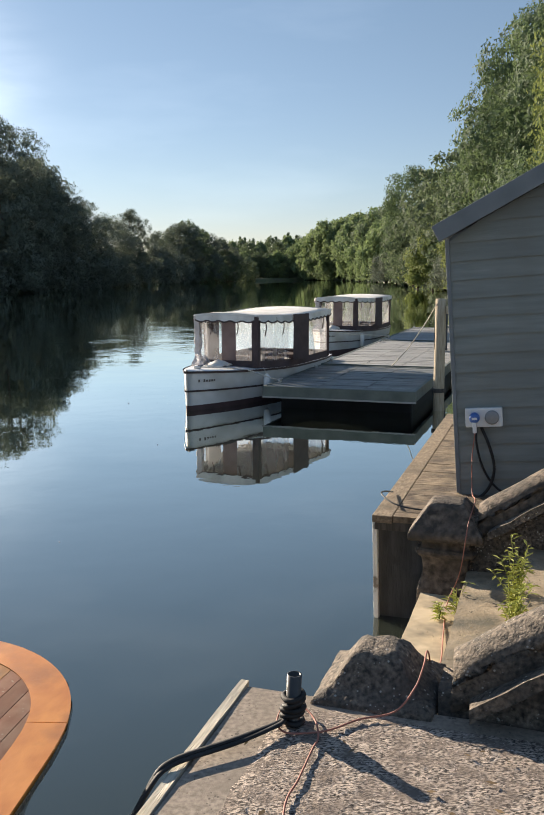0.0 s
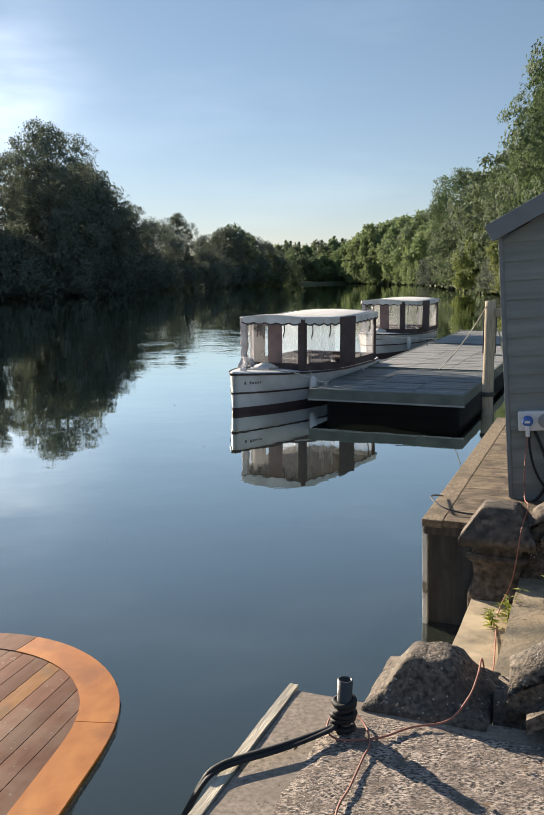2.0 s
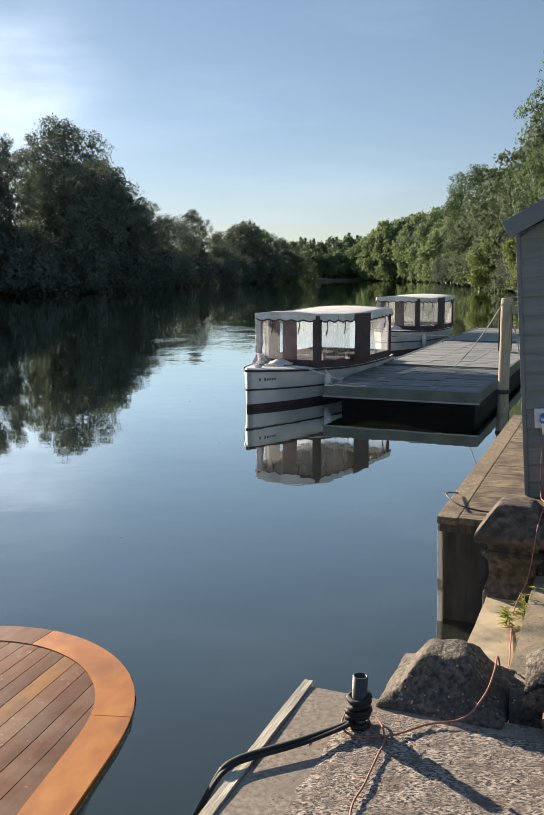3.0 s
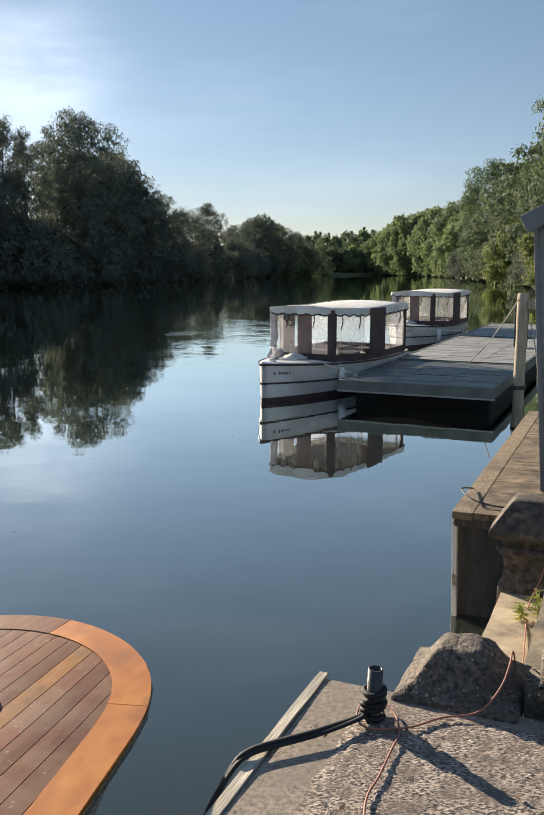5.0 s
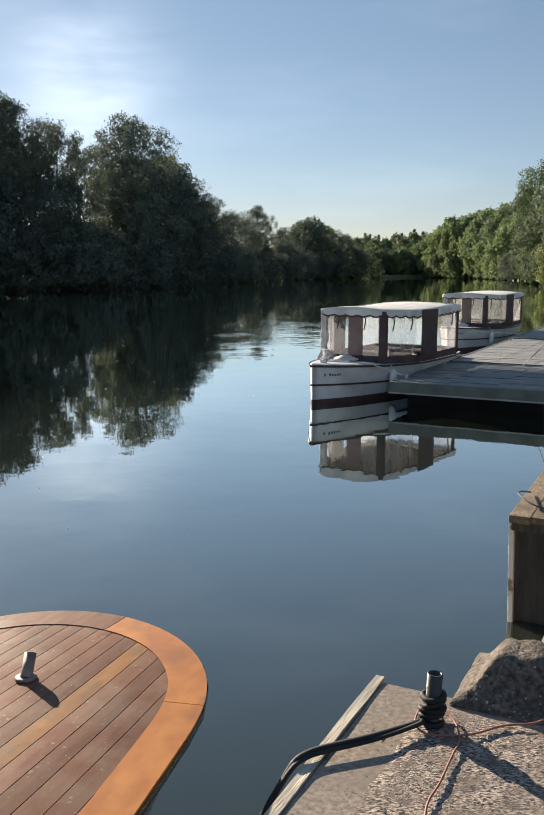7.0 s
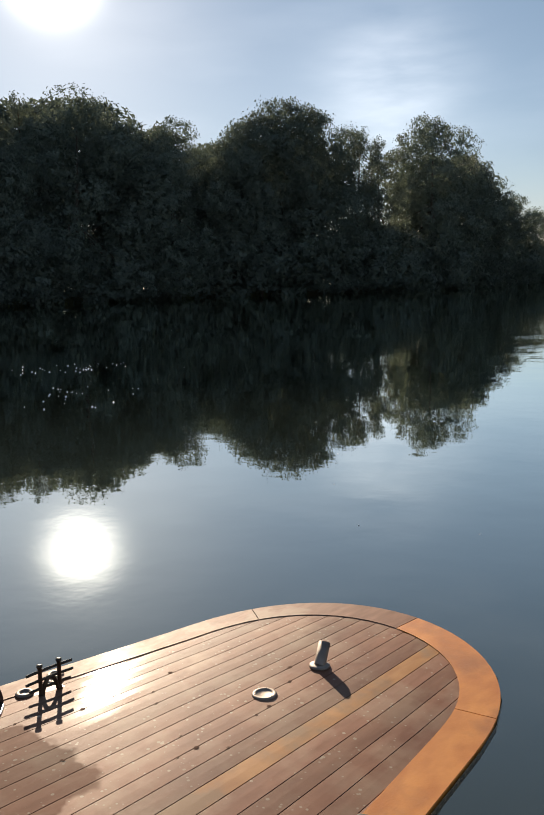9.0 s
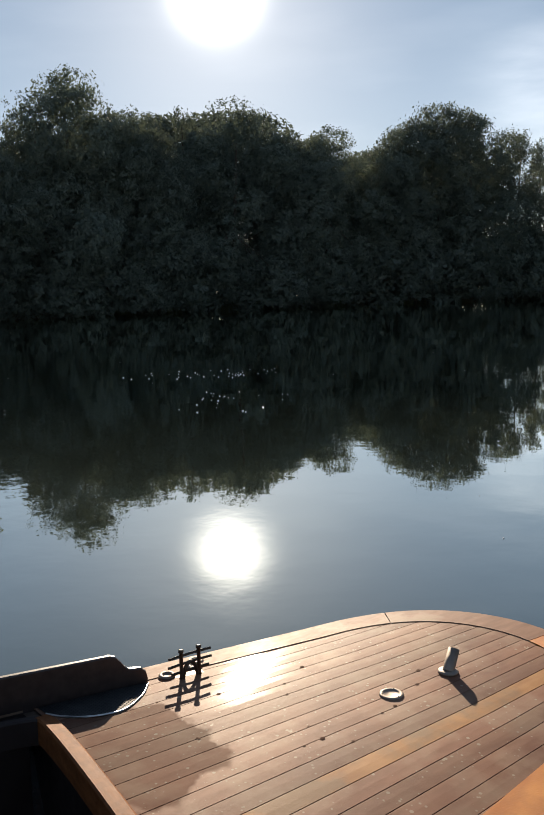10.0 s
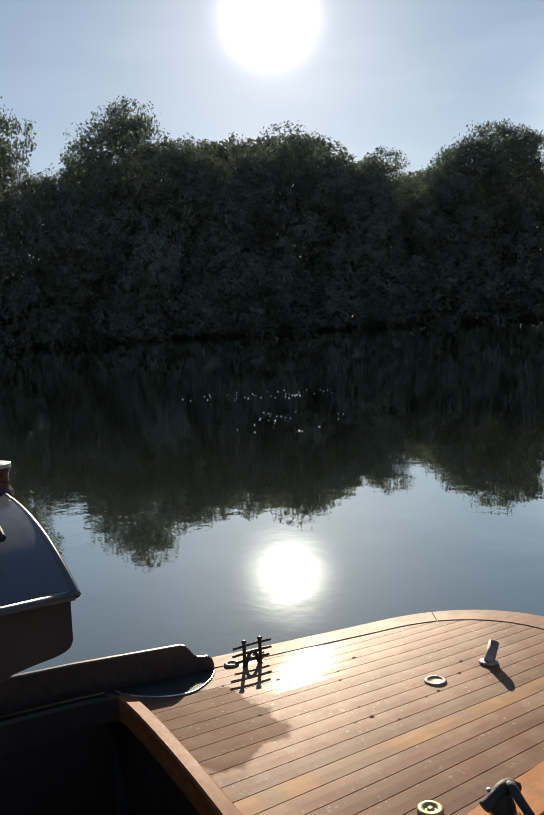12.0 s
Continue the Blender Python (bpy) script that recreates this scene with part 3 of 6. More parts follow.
def empty(name, m, label, category, group="", kind=""):
    ob = new(name)
    ob.empty_display_size = 0.1
    ob.matrix_basis = m
    return tagged(ob, label, category, group, kind)


def rumple(bm, amount, scale, seed=0.0):
    """Worn, uneven surface."""
    for v in bm.verts:
        q = v.co * scale + Vector((seed, seed * 1.7, -seed))
        v.co += Vector(noise.noise_vector(q)) * amount


def grid_solid_bm(nx, ny, nz, x0, x1, y0, y1, z0, z1):
    """A box with its faces cut into small squares, for shaping."""
    bm = box_bm(0, 1, 0, 1, 0, 1)
    for axis, cuts in ((0, nx), (1, ny), (2, nz)):
        for i in range(1, cuts):
            no = [0, 0, 0]
            no[axis] = 1
            bmesh.ops.bisect_plane(bm, geom=bm.verts[:] + bm.edges[:] + bm.faces[:], plane_co=[i / cuts if a == axis else 0 for a in range(3)], plane_no=no)
    for v in bm.verts:
        v.co = Vector((x0 + (x1 - x0) * v.co.x, y0 + (y1 - y0) * v.co.y, z0 + (z1 - z0) * v.co.z))
    return bm


# ---- the river: ground with its channel, and the water ----
LEFT_Y = [-400, -60, 0, 25, 45, 58, 68, 78, 100, 130, 150, 170, 190, 205, 215, 226, 245, 300, 900]
LEFT_X = [-75, -52, -47, -45, -44, -42, -35, -28, -25, -22, -18, -14, -6, 4, 16, 40, 90, 190, 900]
RIGHT_Y = [-400, -60, -8, -4, 2, 4, 10, 16, 30, 60, 130, 175, 192, 204, 215, 240, 300, 900]
RIGHT_X = [20, 6, -1.0, 0.3, 1.3, 2.3, 3.4, 5.5, 9.5, 14, 24, 28, 30, 44, 66, 120, 215, 930]


def bank_left(y):
    return float(np.interp(y, LEFT_Y, LEFT_X)) + 1.2 * noise.noise(Vector((0.0, y * 0.12, 3.0)))


def bank_right(y):
    return float(np.interp(y, RIGHT_Y, RIGHT_X))


def build_ground():
    ax = np.concatenate([-np.geomspace(1500, 62, 16), np.linspace(-60, 70, 150), np.geomspace(72, 1500, 16)])
    ay = np.concatenate([-np.geomspace(1200, 42, 12), np.linspace(-40, 260, 170), np.geomspace(264, 2500, 16)])
    verts, faces = [], []
    for y in ay:
        l, r = bank_left(float(y)), bank_right(float(y))
        for x in ax:
            inside = min(x - l, r - x)
            t = min(max((inside + 1.2) / 2.4, 0.0), 1.0)
            t = t * t * (3 - 2 * t)
            z = 0.55 + 0.25 * noise.noise(Vector((x * 0.08, y * 0.08, 0))) - 2.2 * t
            if abs(x) < 6 and abs(y) < 8:
                z = min(z, 0.45)
            verts.append((x, y, z))
    n = len(ax)
    for j in range(len(ay) - 1):
        for i in range(n - 1):
            a = j * n + i
            faces.append((a, a + 1, a + n + 1, a + n))
    ob = obj("ground", verts, faces, M_GROUND, soft=True)
    return tagged(ob, "grassy river banks and earth bed of the river", "ground", kind="structure")


build_ground()
wv = [(-1500, -1200, 0), (1500, -1200, 0), (1500, 2500, 0), (-1500, 2500, 0)]
tagged(obj("water", wv, [(0, 1, 2, 3)], M_WATER), "calm dark river water mirroring trees and sky", "water", kind="structure")


# ---- trees ----
def leaf_cloud(rng, centres, per, spread, size, droop=0.0, corners=3, out=None):
    """Many small pointed leaves round the given clump centres, facing more or less the way out of the crown where it is given."""
    n = len(centres) * per
    c = np.repeat(centres, per, axis=0) + rng.normal(0, spread, (n, 3)) * np.array([1, 1, 0.8])
    a = rng.normal(0, 1, (n, 3))
    a[:, 2] = a[:, 2] * 0.6 - droop
    a /= np.linalg.norm(a, axis=1, keepdims=True)
    b = np.cross(a, rng.normal(0, 1, (n, 3)))
    b /= np.linalg.norm(b, axis=1, keepdims=True)
    if out is not None:
        face = np.repeat(out, per, axis=0) + rng.normal(0, 0.45, (n, 3))
        face /= np.linalg.norm(face, axis=1, keepdims=True)
        a = np.cross(face, a)
        a /= np.linalg.norm(a, axis=1, keepdims=True)
        b = np.cross(face, a)
    s = size * rng.uniform(0.6, 1.35, (n, 1))
    if corners == 3:
        v = np.stack([c - a * s * 0.8 - b * s * 0.55, c + a * s * 1.1, c - a * s * 0.5 + b * s * 0.6], 1)
    else:
        v = np.stack([c - a * s, c + b * s * 0.45, c + a * s, c - b * s * 0.45], 1)
    return v.reshape(-1, 3), np.arange(n * corners).reshape(-1, corners)


def limb_mesh(rng, height, radius, lobes):
    """Tapered trunk with limbs that reach into the lobes of the crown."""
    bm = bmesh.new()
    paths = [([(0, 0, -0.6), (rng.uniform(-.2, .2), rng.uniform(-.2, .2), height * 0.3), (rng.uniform(-.5, .5), rng.uniform(-.5, .5), height * 0.85)], radius)]
    for c in lobes[:9]:
        z0 = height * rng.uniform(0.15, 0.5)
        paths.append(([(0, 0, z0), (c[0] * 0.5, c[1] * 0.5, (z0 + c[2]) / 2 + 0.2), (c[0], c[1], c[2])], radius * 0.45))
    for pts, r in paths:
        line = spline(pts, 5)
        rings = []
        for i, p in enumerate(line):
            rr = r * (1 - 0.85 * i / (len(line) - 1))
            rings.append([bm.verts.new(p + Vector((rr * math.cos(k * 1.0472), rr * math.sin(k * 1.0472), 0))) for k in range(6)])
        for a, b in zip(rings, rings[1:]):
            for i in range(6):
                bm.faces.new((a[i], a[(i + 1) % 6], b[(i + 1) % 6], b[i]))
    return bm


def make_tree(kind, seed, height, radius, leaf, label, category="tree", clumps=900, per=12, low=0.12, size=0.3, tight=0.22, fill=150, lobe_count=30):
    """A tree: trunk and limbs, and a crown of leaf sprays gathered in uneven lobes. Stands at the origin."""
    rng = np.random.default_rng(seed)
    lobes, radii = [], []
    if kind == "poplar":
        for z in np.linspace(height * 0.15, height * 0.93, 12):
            w = radius * (0.55 + 0.5 * math.sin(math.pi * min(1, (z / height) * 0.9))) * (1 - 0.72 * (z / height) ** 3)
            lobes.append((rng.normal(0, 0.2), rng.normal(0, 0.2), z))
            radii.append((w * 0.8, w * 0.8, height * 0.09))
    else:
        count = lobe_count if kind != "bush" else 14
        for i in range(count):
            t = (i + 0.5) / count
            z = height * (low + (0.90 - low) * t)
            shape = math.sqrt(max(0.03, 1 - ((t - 0.40) / 0.62) ** 2))
            ang = i * 2.4 + rng.uniform(-0.5, 0.5)
            d = radius * shape * rng.uniform(0.4, 0.82) * (1.0 if i < count - 3 else 0.45)
            lobes.append((d * math.cos(ang), d * math.sin(ang), z))
            rr = radius * rng.uniform(0.24, 0.40) * (0.65 + 0.35 * shape)
            radii.append((rr, rr, rr * rng.uniform(0.75, 0.95)))
    lobes, radii = np.array(lobes), np.array(radii)
    pick = rng.choice(len(lobes), clumps, p=(radii[:, 0] ** 2) / (radii[:, 0] ** 2).sum())
    d = rng.normal(0, 1, (clumps, 3))
    d[:, 2] += 0.25
    d /= np.linalg.norm(d, axis=1, keepdims=True)
    centres = lobes[pick] + d * radii[pick] * rng.uniform(0.74, 1.04, (clumps, 1))
    centres[:, 2] = np.maximum(centres[:, 2], 0.25)
    if kind == "willow":
        # hanging curtains: every clump trails down
        more = []
        for c, l in zip(centres, rng.uniform(0.5, 3.2, len(centres))):
            steps = max(1, int(l / 0.6))
            for s in range(steps):
                more.append((c[0] + rng.normal(0, 0.1), c[1] + rng.normal(0, 0.1), max(0.2, c[2] - 0.6 * s)))
        centres = np.array(more)
        v, f = leaf_cloud(rng, centres, max(2, per // 3), 0.22, size, droop=1.6)
    else:
        v, f = leaf_cloud(rng, centres, per, tight, size, out=d)
    top = empty("tree" if kind != "bush" else "bush", Matrix(), label, category)
    part("trunk", limb_mesh(rng, height, max(0.06, height * 0.02), lobes), M_BARK, top, soft=True)
    if fill:
        # broader inner leaves that close the heart of every lobe
        way = rng.normal(0, 1, (len(lobes) * fill, 3))
        way /= np.linalg.norm(way, axis=1, keepdims=True)
        inner = np.repeat(lobes, fill, axis=0) + way * np.repeat(radii, fill, axis=0) * rng.uniform(0.35, 0.85, (len(way), 1))
        fv, ff = leaf_cloud(rng, inner, 1, 0.0, max(0.15, size * 1.35), out=way)
        fv[:, 2] = np.maximum(fv[:, 2], 0.15)
        v, f = np.concatenate([v, fv]), np.concatenate([f, ff + len(v)])
    me = bpy.data.meshes.new("crown")
    me.vertices.add(len(v))
    me.vertices.foreach_set("co", v.ravel())
    me.loops.add(len(f) * 3)
    me.loops.foreach_set("vertex_index", f.ravel().astype(np.int32))
    me.polygons.add(len(f))
    me.polygons.foreach_set("loop_start", np.arange(len(f), dtype=np.int32) * 3)
    me.update(calc_edges=True)
    me.materials.append(leaf)
    crown = new("crown", me)
    crown.parent = top
    return top


def place(az, dist, z=0.35, spin=0.0, scale=1.0, tall=1.0):
    a = radians(az)
    return Matrix.LocRotScale((dist * math.sin(a), dist * math.cos(a), z), Euler((0, 0, spin)), (scale, scale, scale * tall))


def plant_trees():
    """The tree masses of both banks: direction from the jetty, distance, height of the top seen from there."""
    dark = [make_tree("broad", 11 + i, 15.0, 6.6, M_LEAF, "tall dark leafy tree on the far river bank", clumps=1800, per=22, low=0.04, size=0.105, tight=0.2) for i in range(3)]
    rear = make_tree("broad", 17, 15.0, 6.6, M_LEAF, "tall dark leafy tree standing behind the far river bank", clumps=900, per=11, low=0.1, size=0.19)
    deep = make_tree("broad", 23, 15.0, 6.4, M_LEAF_RICH, "tall green leafy tree on the near river bank", clumps=1500, per=16, low=0.05, size=0.13)
    slim = make_tree("broad", 31, 15.0, 3.4, M_LEAF, "slim dark leafy tree on the far river bank", clumps=560, per=34, size=0.10, tight=0.22, low=0.05, fill=0)
    mid = [make_tree("broad", 41 + i, 14.0, 6.2, M_LEAF_MID, "green leafy tree on the river bank", clumps=700, per=16, low=0.06, size=0.22, fill=40) for i in range(2)]
    willow = [make_tree("willow", 51 + i, 13.0, 5.6, M_LEAF_WILLOW, "pale green willow hanging over the water", clumps=900, per=18, size=0.26) for i in range(2)]
    poplar = make_tree("poplar", 61, 16.0, 1.9, M_LEAF_MID, "slender upright poplar among the distant trees", clumps=350, per=10, size=0.26)
    bush = [make_tree("bush", 71 + i, 5.0, 3.6, M_LEAF, "dense dark bush at the water's edge", "bush", clumps=300, per=18, low=0.02, size=0.115, fill=90) for i in range(2)]
    gold = make_tree("bush", 81, 5.0, 3.0, M_LEAF_YELLOW, "yellow-green bush lit by the sun at the water's edge", "bush", clumps=700, per=20, low=0.05, size=0.13, tight=0.2)
    lush = make_tree("broad", 91, 15.0, 6.0, M_LEAF_RICH, "tall dense leafy tree on the near bank", clumps=2600, per=26, low=0.03, size=0.095, tight=0.15, lobe_count=40, fill=120)
    rng = random.Random(5)
    protos = dark + [slim, rear, deep] + mid + willow + [poplar] + bush + [gold, lush]
    size = {id(t): h for t, h in zip(protos, (15, 15, 15, 15, 15, 15, 14, 14, 13, 13, 16, 5, 5, 5, 15))}
    used = set()

    def put(t, az, dist, elev, wide=1.0, base=0.3):
        top = dist * math.tan(radians(elev)) + 1.94
        s = (top - 0.35) / size[id(t)] / 0.99
        m = place(az, dist, base, rng.uniform(0, 6.28), s * wide, 1.0 / wide)
        if id(t) in used:
            ob = copy_thing(t, m)
            ob.matrix_basis = m
        else:
            t.matrix_basis = m
            used.add(id(t))
            ob = t
        return ob

    def ashore(az, d):
        # step back from the river until the foot stands on the far bank
        while d * math.sin(radians(az)) > bank_left(d * math.cos(radians(az))) - 0.8 and d < 190:
            d += 1.5
        return d

    # far bank opposite the jetty, from upstream round to the bend
    row = [(-66, 47, 13, 1.0), (-60.6, 50, 15.6, .8), (-55.5, 56, 9.0, 1.1), (-50.4, 53, 13.5, .9), (-52.6, 55, 11.0, .9), (-48.3, 55, 11.5, .9), (-46.0, 58, 10.9, .9), (-43.2, 62, 11.9, .45),
           (-40.0, 63, 11.7, 1.0), (-37.0, 66, 10.0, .9), (-34.0, 69, 9.8, 1.0), (-30.2, 75, 9.2, .9), (-26.9, 80, 11.2, 1.0), (-28.6, 80, 10.2, .9), (-24.9, 81, 10.7, .85), (-17.4, 74, 9.8, .92),
           (-21.9, 84, 9.7, .5), (-20.6, 85, 9.1, .44), (-14.6, 84, 6.6, 1.0), (-12.2, 96, 4.6, 1.2), (-10.8, 112, 3.7, 1.1), (-9.2, 132, 4.2, .8), (-7.6, 142, 2.7, .8), (-6.0, 150, 3.4, 1.1), (-4.6, 156, 2.9, 1.1), (-3.4, 160, 2.3, 1.1)]
    for i, (az, d, el, w) in enumerate(row):
        put(slim if w < 0.65 else dark[i % 3], az, ashore(az, d), el, w if w >= 0.65 else w * 1.6)
    # second rank behind, so that the mass closes
    for i, (az, d, el) in enumerate([(-62, 58, 10.5), (-52.5, 66, 9.4), (-48.9, 68, 10.8), (-45, 70, 11.2), (-42, 74, 11.2), (-38.6, 76, 11.0), (-35.5, 80, 9.4), (-31.8, 84, 8.6), (-28.5, 92, 8.6), (-25.8, 92, 8.6), (-17.4, 90, 7.6), (-15.6, 90, 7.4), (-13.3, 104, 4.4), (-5.2, 170, 2.7)]):
        put(rear, az, ashore(az, d) + 6, el, 1.1)
    # undergrowth down to the water
    y = -14.0
    while y < 196:
        x = bank_left(y) - rng.uniform(0.2, 1.4)
        az, d = math.degrees(math.atan2(x, y)), math.hypot(x, y)
        h = rng.uniform(4.4, 7.5)
        put(bush[rng.randrange(2)] if y < 165 else mid[rng.randrange(2)], az, d, math.degrees(math.atan((h - 1.94) / d)), 1.15, -0.2)
        y += 2.9 if y < 90 else 4.6
    put(mid[0], -5.7, ashore(-5.7, 128), 3.4, 1.1)
    # the bend
    for i in range(13):
        az = -3.2 + i * 0.62
        put((mid[0], willow[1], mid[1])[i % 3], az, 225 + 10 * (i % 3), 2.05 + 0.4 * rng.random(), 0.8)
    for az, d, el in [(-2.1, 270, 2.5), (-1.75, 275, 2.45), (-0.2, 285, 2.45), (1.05, 300, 2.75), (0.8, 290, 2.55), (-1.2, 280, 2.4), (0.3, 282, 2.5), (1.6, 285, 2.6), (2.3, 290, 2.5)]:
        put(poplar, az, d, el - 0.2, 0.85)
    for i in range(9):
        put(willow[0] if i % 3 == 1 else mid[i % 2], -2.6 + i * 0.75, 212, 0.9 + 0.6 * rng.random(), 1.2)
    # willows and trees of the near bank, coming towards the jetty
    for i, (az, d, el, w) in enumerate([(2.6, 208, 2.6, 1.1), (3.6, 200, 3.4, 1.1), (4.7, 194, 3.5, 1.2), (5.8, 184, 3.9, 1.1), (6.9, 174, 4.1, 1.1), (7.9, 164, 3.9, 1.1), (5.2, 210, 3.7, 1.2)]):
        put(willow[i % 2], az, d, el, w)
    for i, (az, d, el, w) in enumerate([(7.5, 172, 4.5, 1.1), (9.3, 148, 6.8, .85), (10.9, 130, 6.3, 1.0), (12.3, 112, 8.0, 1.0), (13.9, 100, 9.1, 1.0), (16.2, 92, 12.6, .9), (18.0, 86, 18.6, .8), (20.0, 74, 18.5, .9),
                                        (16.3, 88, 13.6, .65), (23.0, 70, 19.0, 1.0), (11.4, 100, 4.6, 1.2), (13.0, 88, 5.2, 1.2), (15.6, 74, 6.2, 1.2), (18.8, 60, 7.4, 1.2), (9.6, 118, 4.0, 1.2), (26, 60, 17, 1.0)]):
        put(lush if el > 11 else mid[i % 2] if i in (0, 2, 3, 10, 11, 14) else deep, az, d, el, w)
    put(gold, 10.5, 98, 2.9, 0.95)
    put(bush[0], 7.75, 158, 1.2, 1.3)
    put(bush[1], 8.2, 155, 1.1, 1.3)
    yy = 62.0
    while yy < 188:
        x = bank_right(yy) + rng.uniform(0.6, 1.6)
        put(bush[rng.randrange(2)] if rng.random() < 0.85 else gold, math.degrees(math.atan2(x, yy)), math.hypot(x, yy), math.degrees(math.atan((rng.uniform(2.6, 4.6) - 1.94) / yy)), 1.2)
        yy += 4.5
    for t in protos:
        if id(t) not in used:
            t.matrix_basis = Matrix.Translation((0, 300, 0))


plant_trees()


def hanging_willow():
    """The sunlit weeping branches that hang in beside the hut roof."""
    rng = np.random.default_rng(9)
    top = empty("willow_tree", Matrix.Translation((7.35, 16.5, 0.45)), "yellow-green weeping willow hanging behind the hut roof", "tree")
    strands = []
    for i in range(170):
        a, d = rng.uniform(0, 6.28), rng.uniform(0.4, 2.6) ** 1.0
        x, y, z = d * math.cos(a), d * math.sin(a), 7.6 - 0.32 * d * d + rng.uniform(-0.6, 0.3)
        for s in range(int(rng.uniform(10, 30))):
            strands.append((x + rng.normal(0, 0.05), y + rng.normal(0, 0.05), z - 0.16 * s))
    strands = np.array([s for s in strands if s[2] > 1.2])
    v, f = leaf_cloud(rng, strands, 11, 0.06, 0.042, droop=1.8, corners=4)
    part("trunk", limb_mesh(rng, 7.0, 0.22, [(1.2, 0.5, 6.5), (-1.2, 0.2, 6.6), (0.2, -1.3, 6.4)]), M_BARK, top, soft=True)
    obj("crown", v.tolist(), f.tolist(), M_LEAF_YELLOW, top)


hanging_willow()

# ---- the quay: axes along the bank (x across from the river, y along it) ----
QUAY = pose(-0.11, 2.64, 0, 0, 0, -18.0)


def build_apron():
    top = empty("quay_apron", QUAY, "worn concrete quay apron with rough aggregate surface", "quay", kind="structure")
    bm = grid_solid_bm(14, 18, 3, 0.026, 3.4, -5.0, 0.0, -1.2, 0.6)
    rumple(bm, 0.006, 5.0)
    part("slab", bm, M_CONCRETE, top)
    # rough middle, slightly proud
    nx, ny = 170, 230
    verts, faces = [], []
    for j in range(ny):
        for i in range(nx):
            x, y = 0.155 + 1.9 * i / (nx - 1), -0.045 - 2.6 * j / (ny - 1)
            h = noise.noise(Vector((x * 34, y * 40, 0))) * 0.003 + noise.noise(Vector((x * 95, y * 110, 4))) * 0.0045
            edge = min(i, j, 6) / 6
            verts.append((x + noise.noise(Vector((x * 20, y * 20, 9))) * 0.012, y + noise.noise(Vector((x * 20, y * 20, 15))) * 0.012, 0.596 + edge * (0.012 + h)))
    for j in range(ny - 1):
        for i in range(nx - 1):
            a = j * nx + i
            faces.append((a, a + nx, a + nx + 1, a + 1))
    obj("rough_surface", verts, faces, M_ROUGH, top, "rough broken aggregate", soft=True)
    bm = grid_solid_bm(2, 60, 2, -0.010, 0.021, -2.4, 0.03, 0.44, 0.607)
    for v in bm.verts:
        v.co.x += 0.004 * noise.noise(Vector((1, v.co.y * 4, v.co.z * 9))) + (0.02 * max(0, v.co.y + 0.15) if v.co.x < 0.01 else 0)
        v.co.z += 0.004 * noise.noise(Vector((v.co.x * 40, v.co.y * 6, 2)))
    part("edge_timber", bm, M_OLDWOOD, top, "grey split weathered timber")
    return top


build_apron()


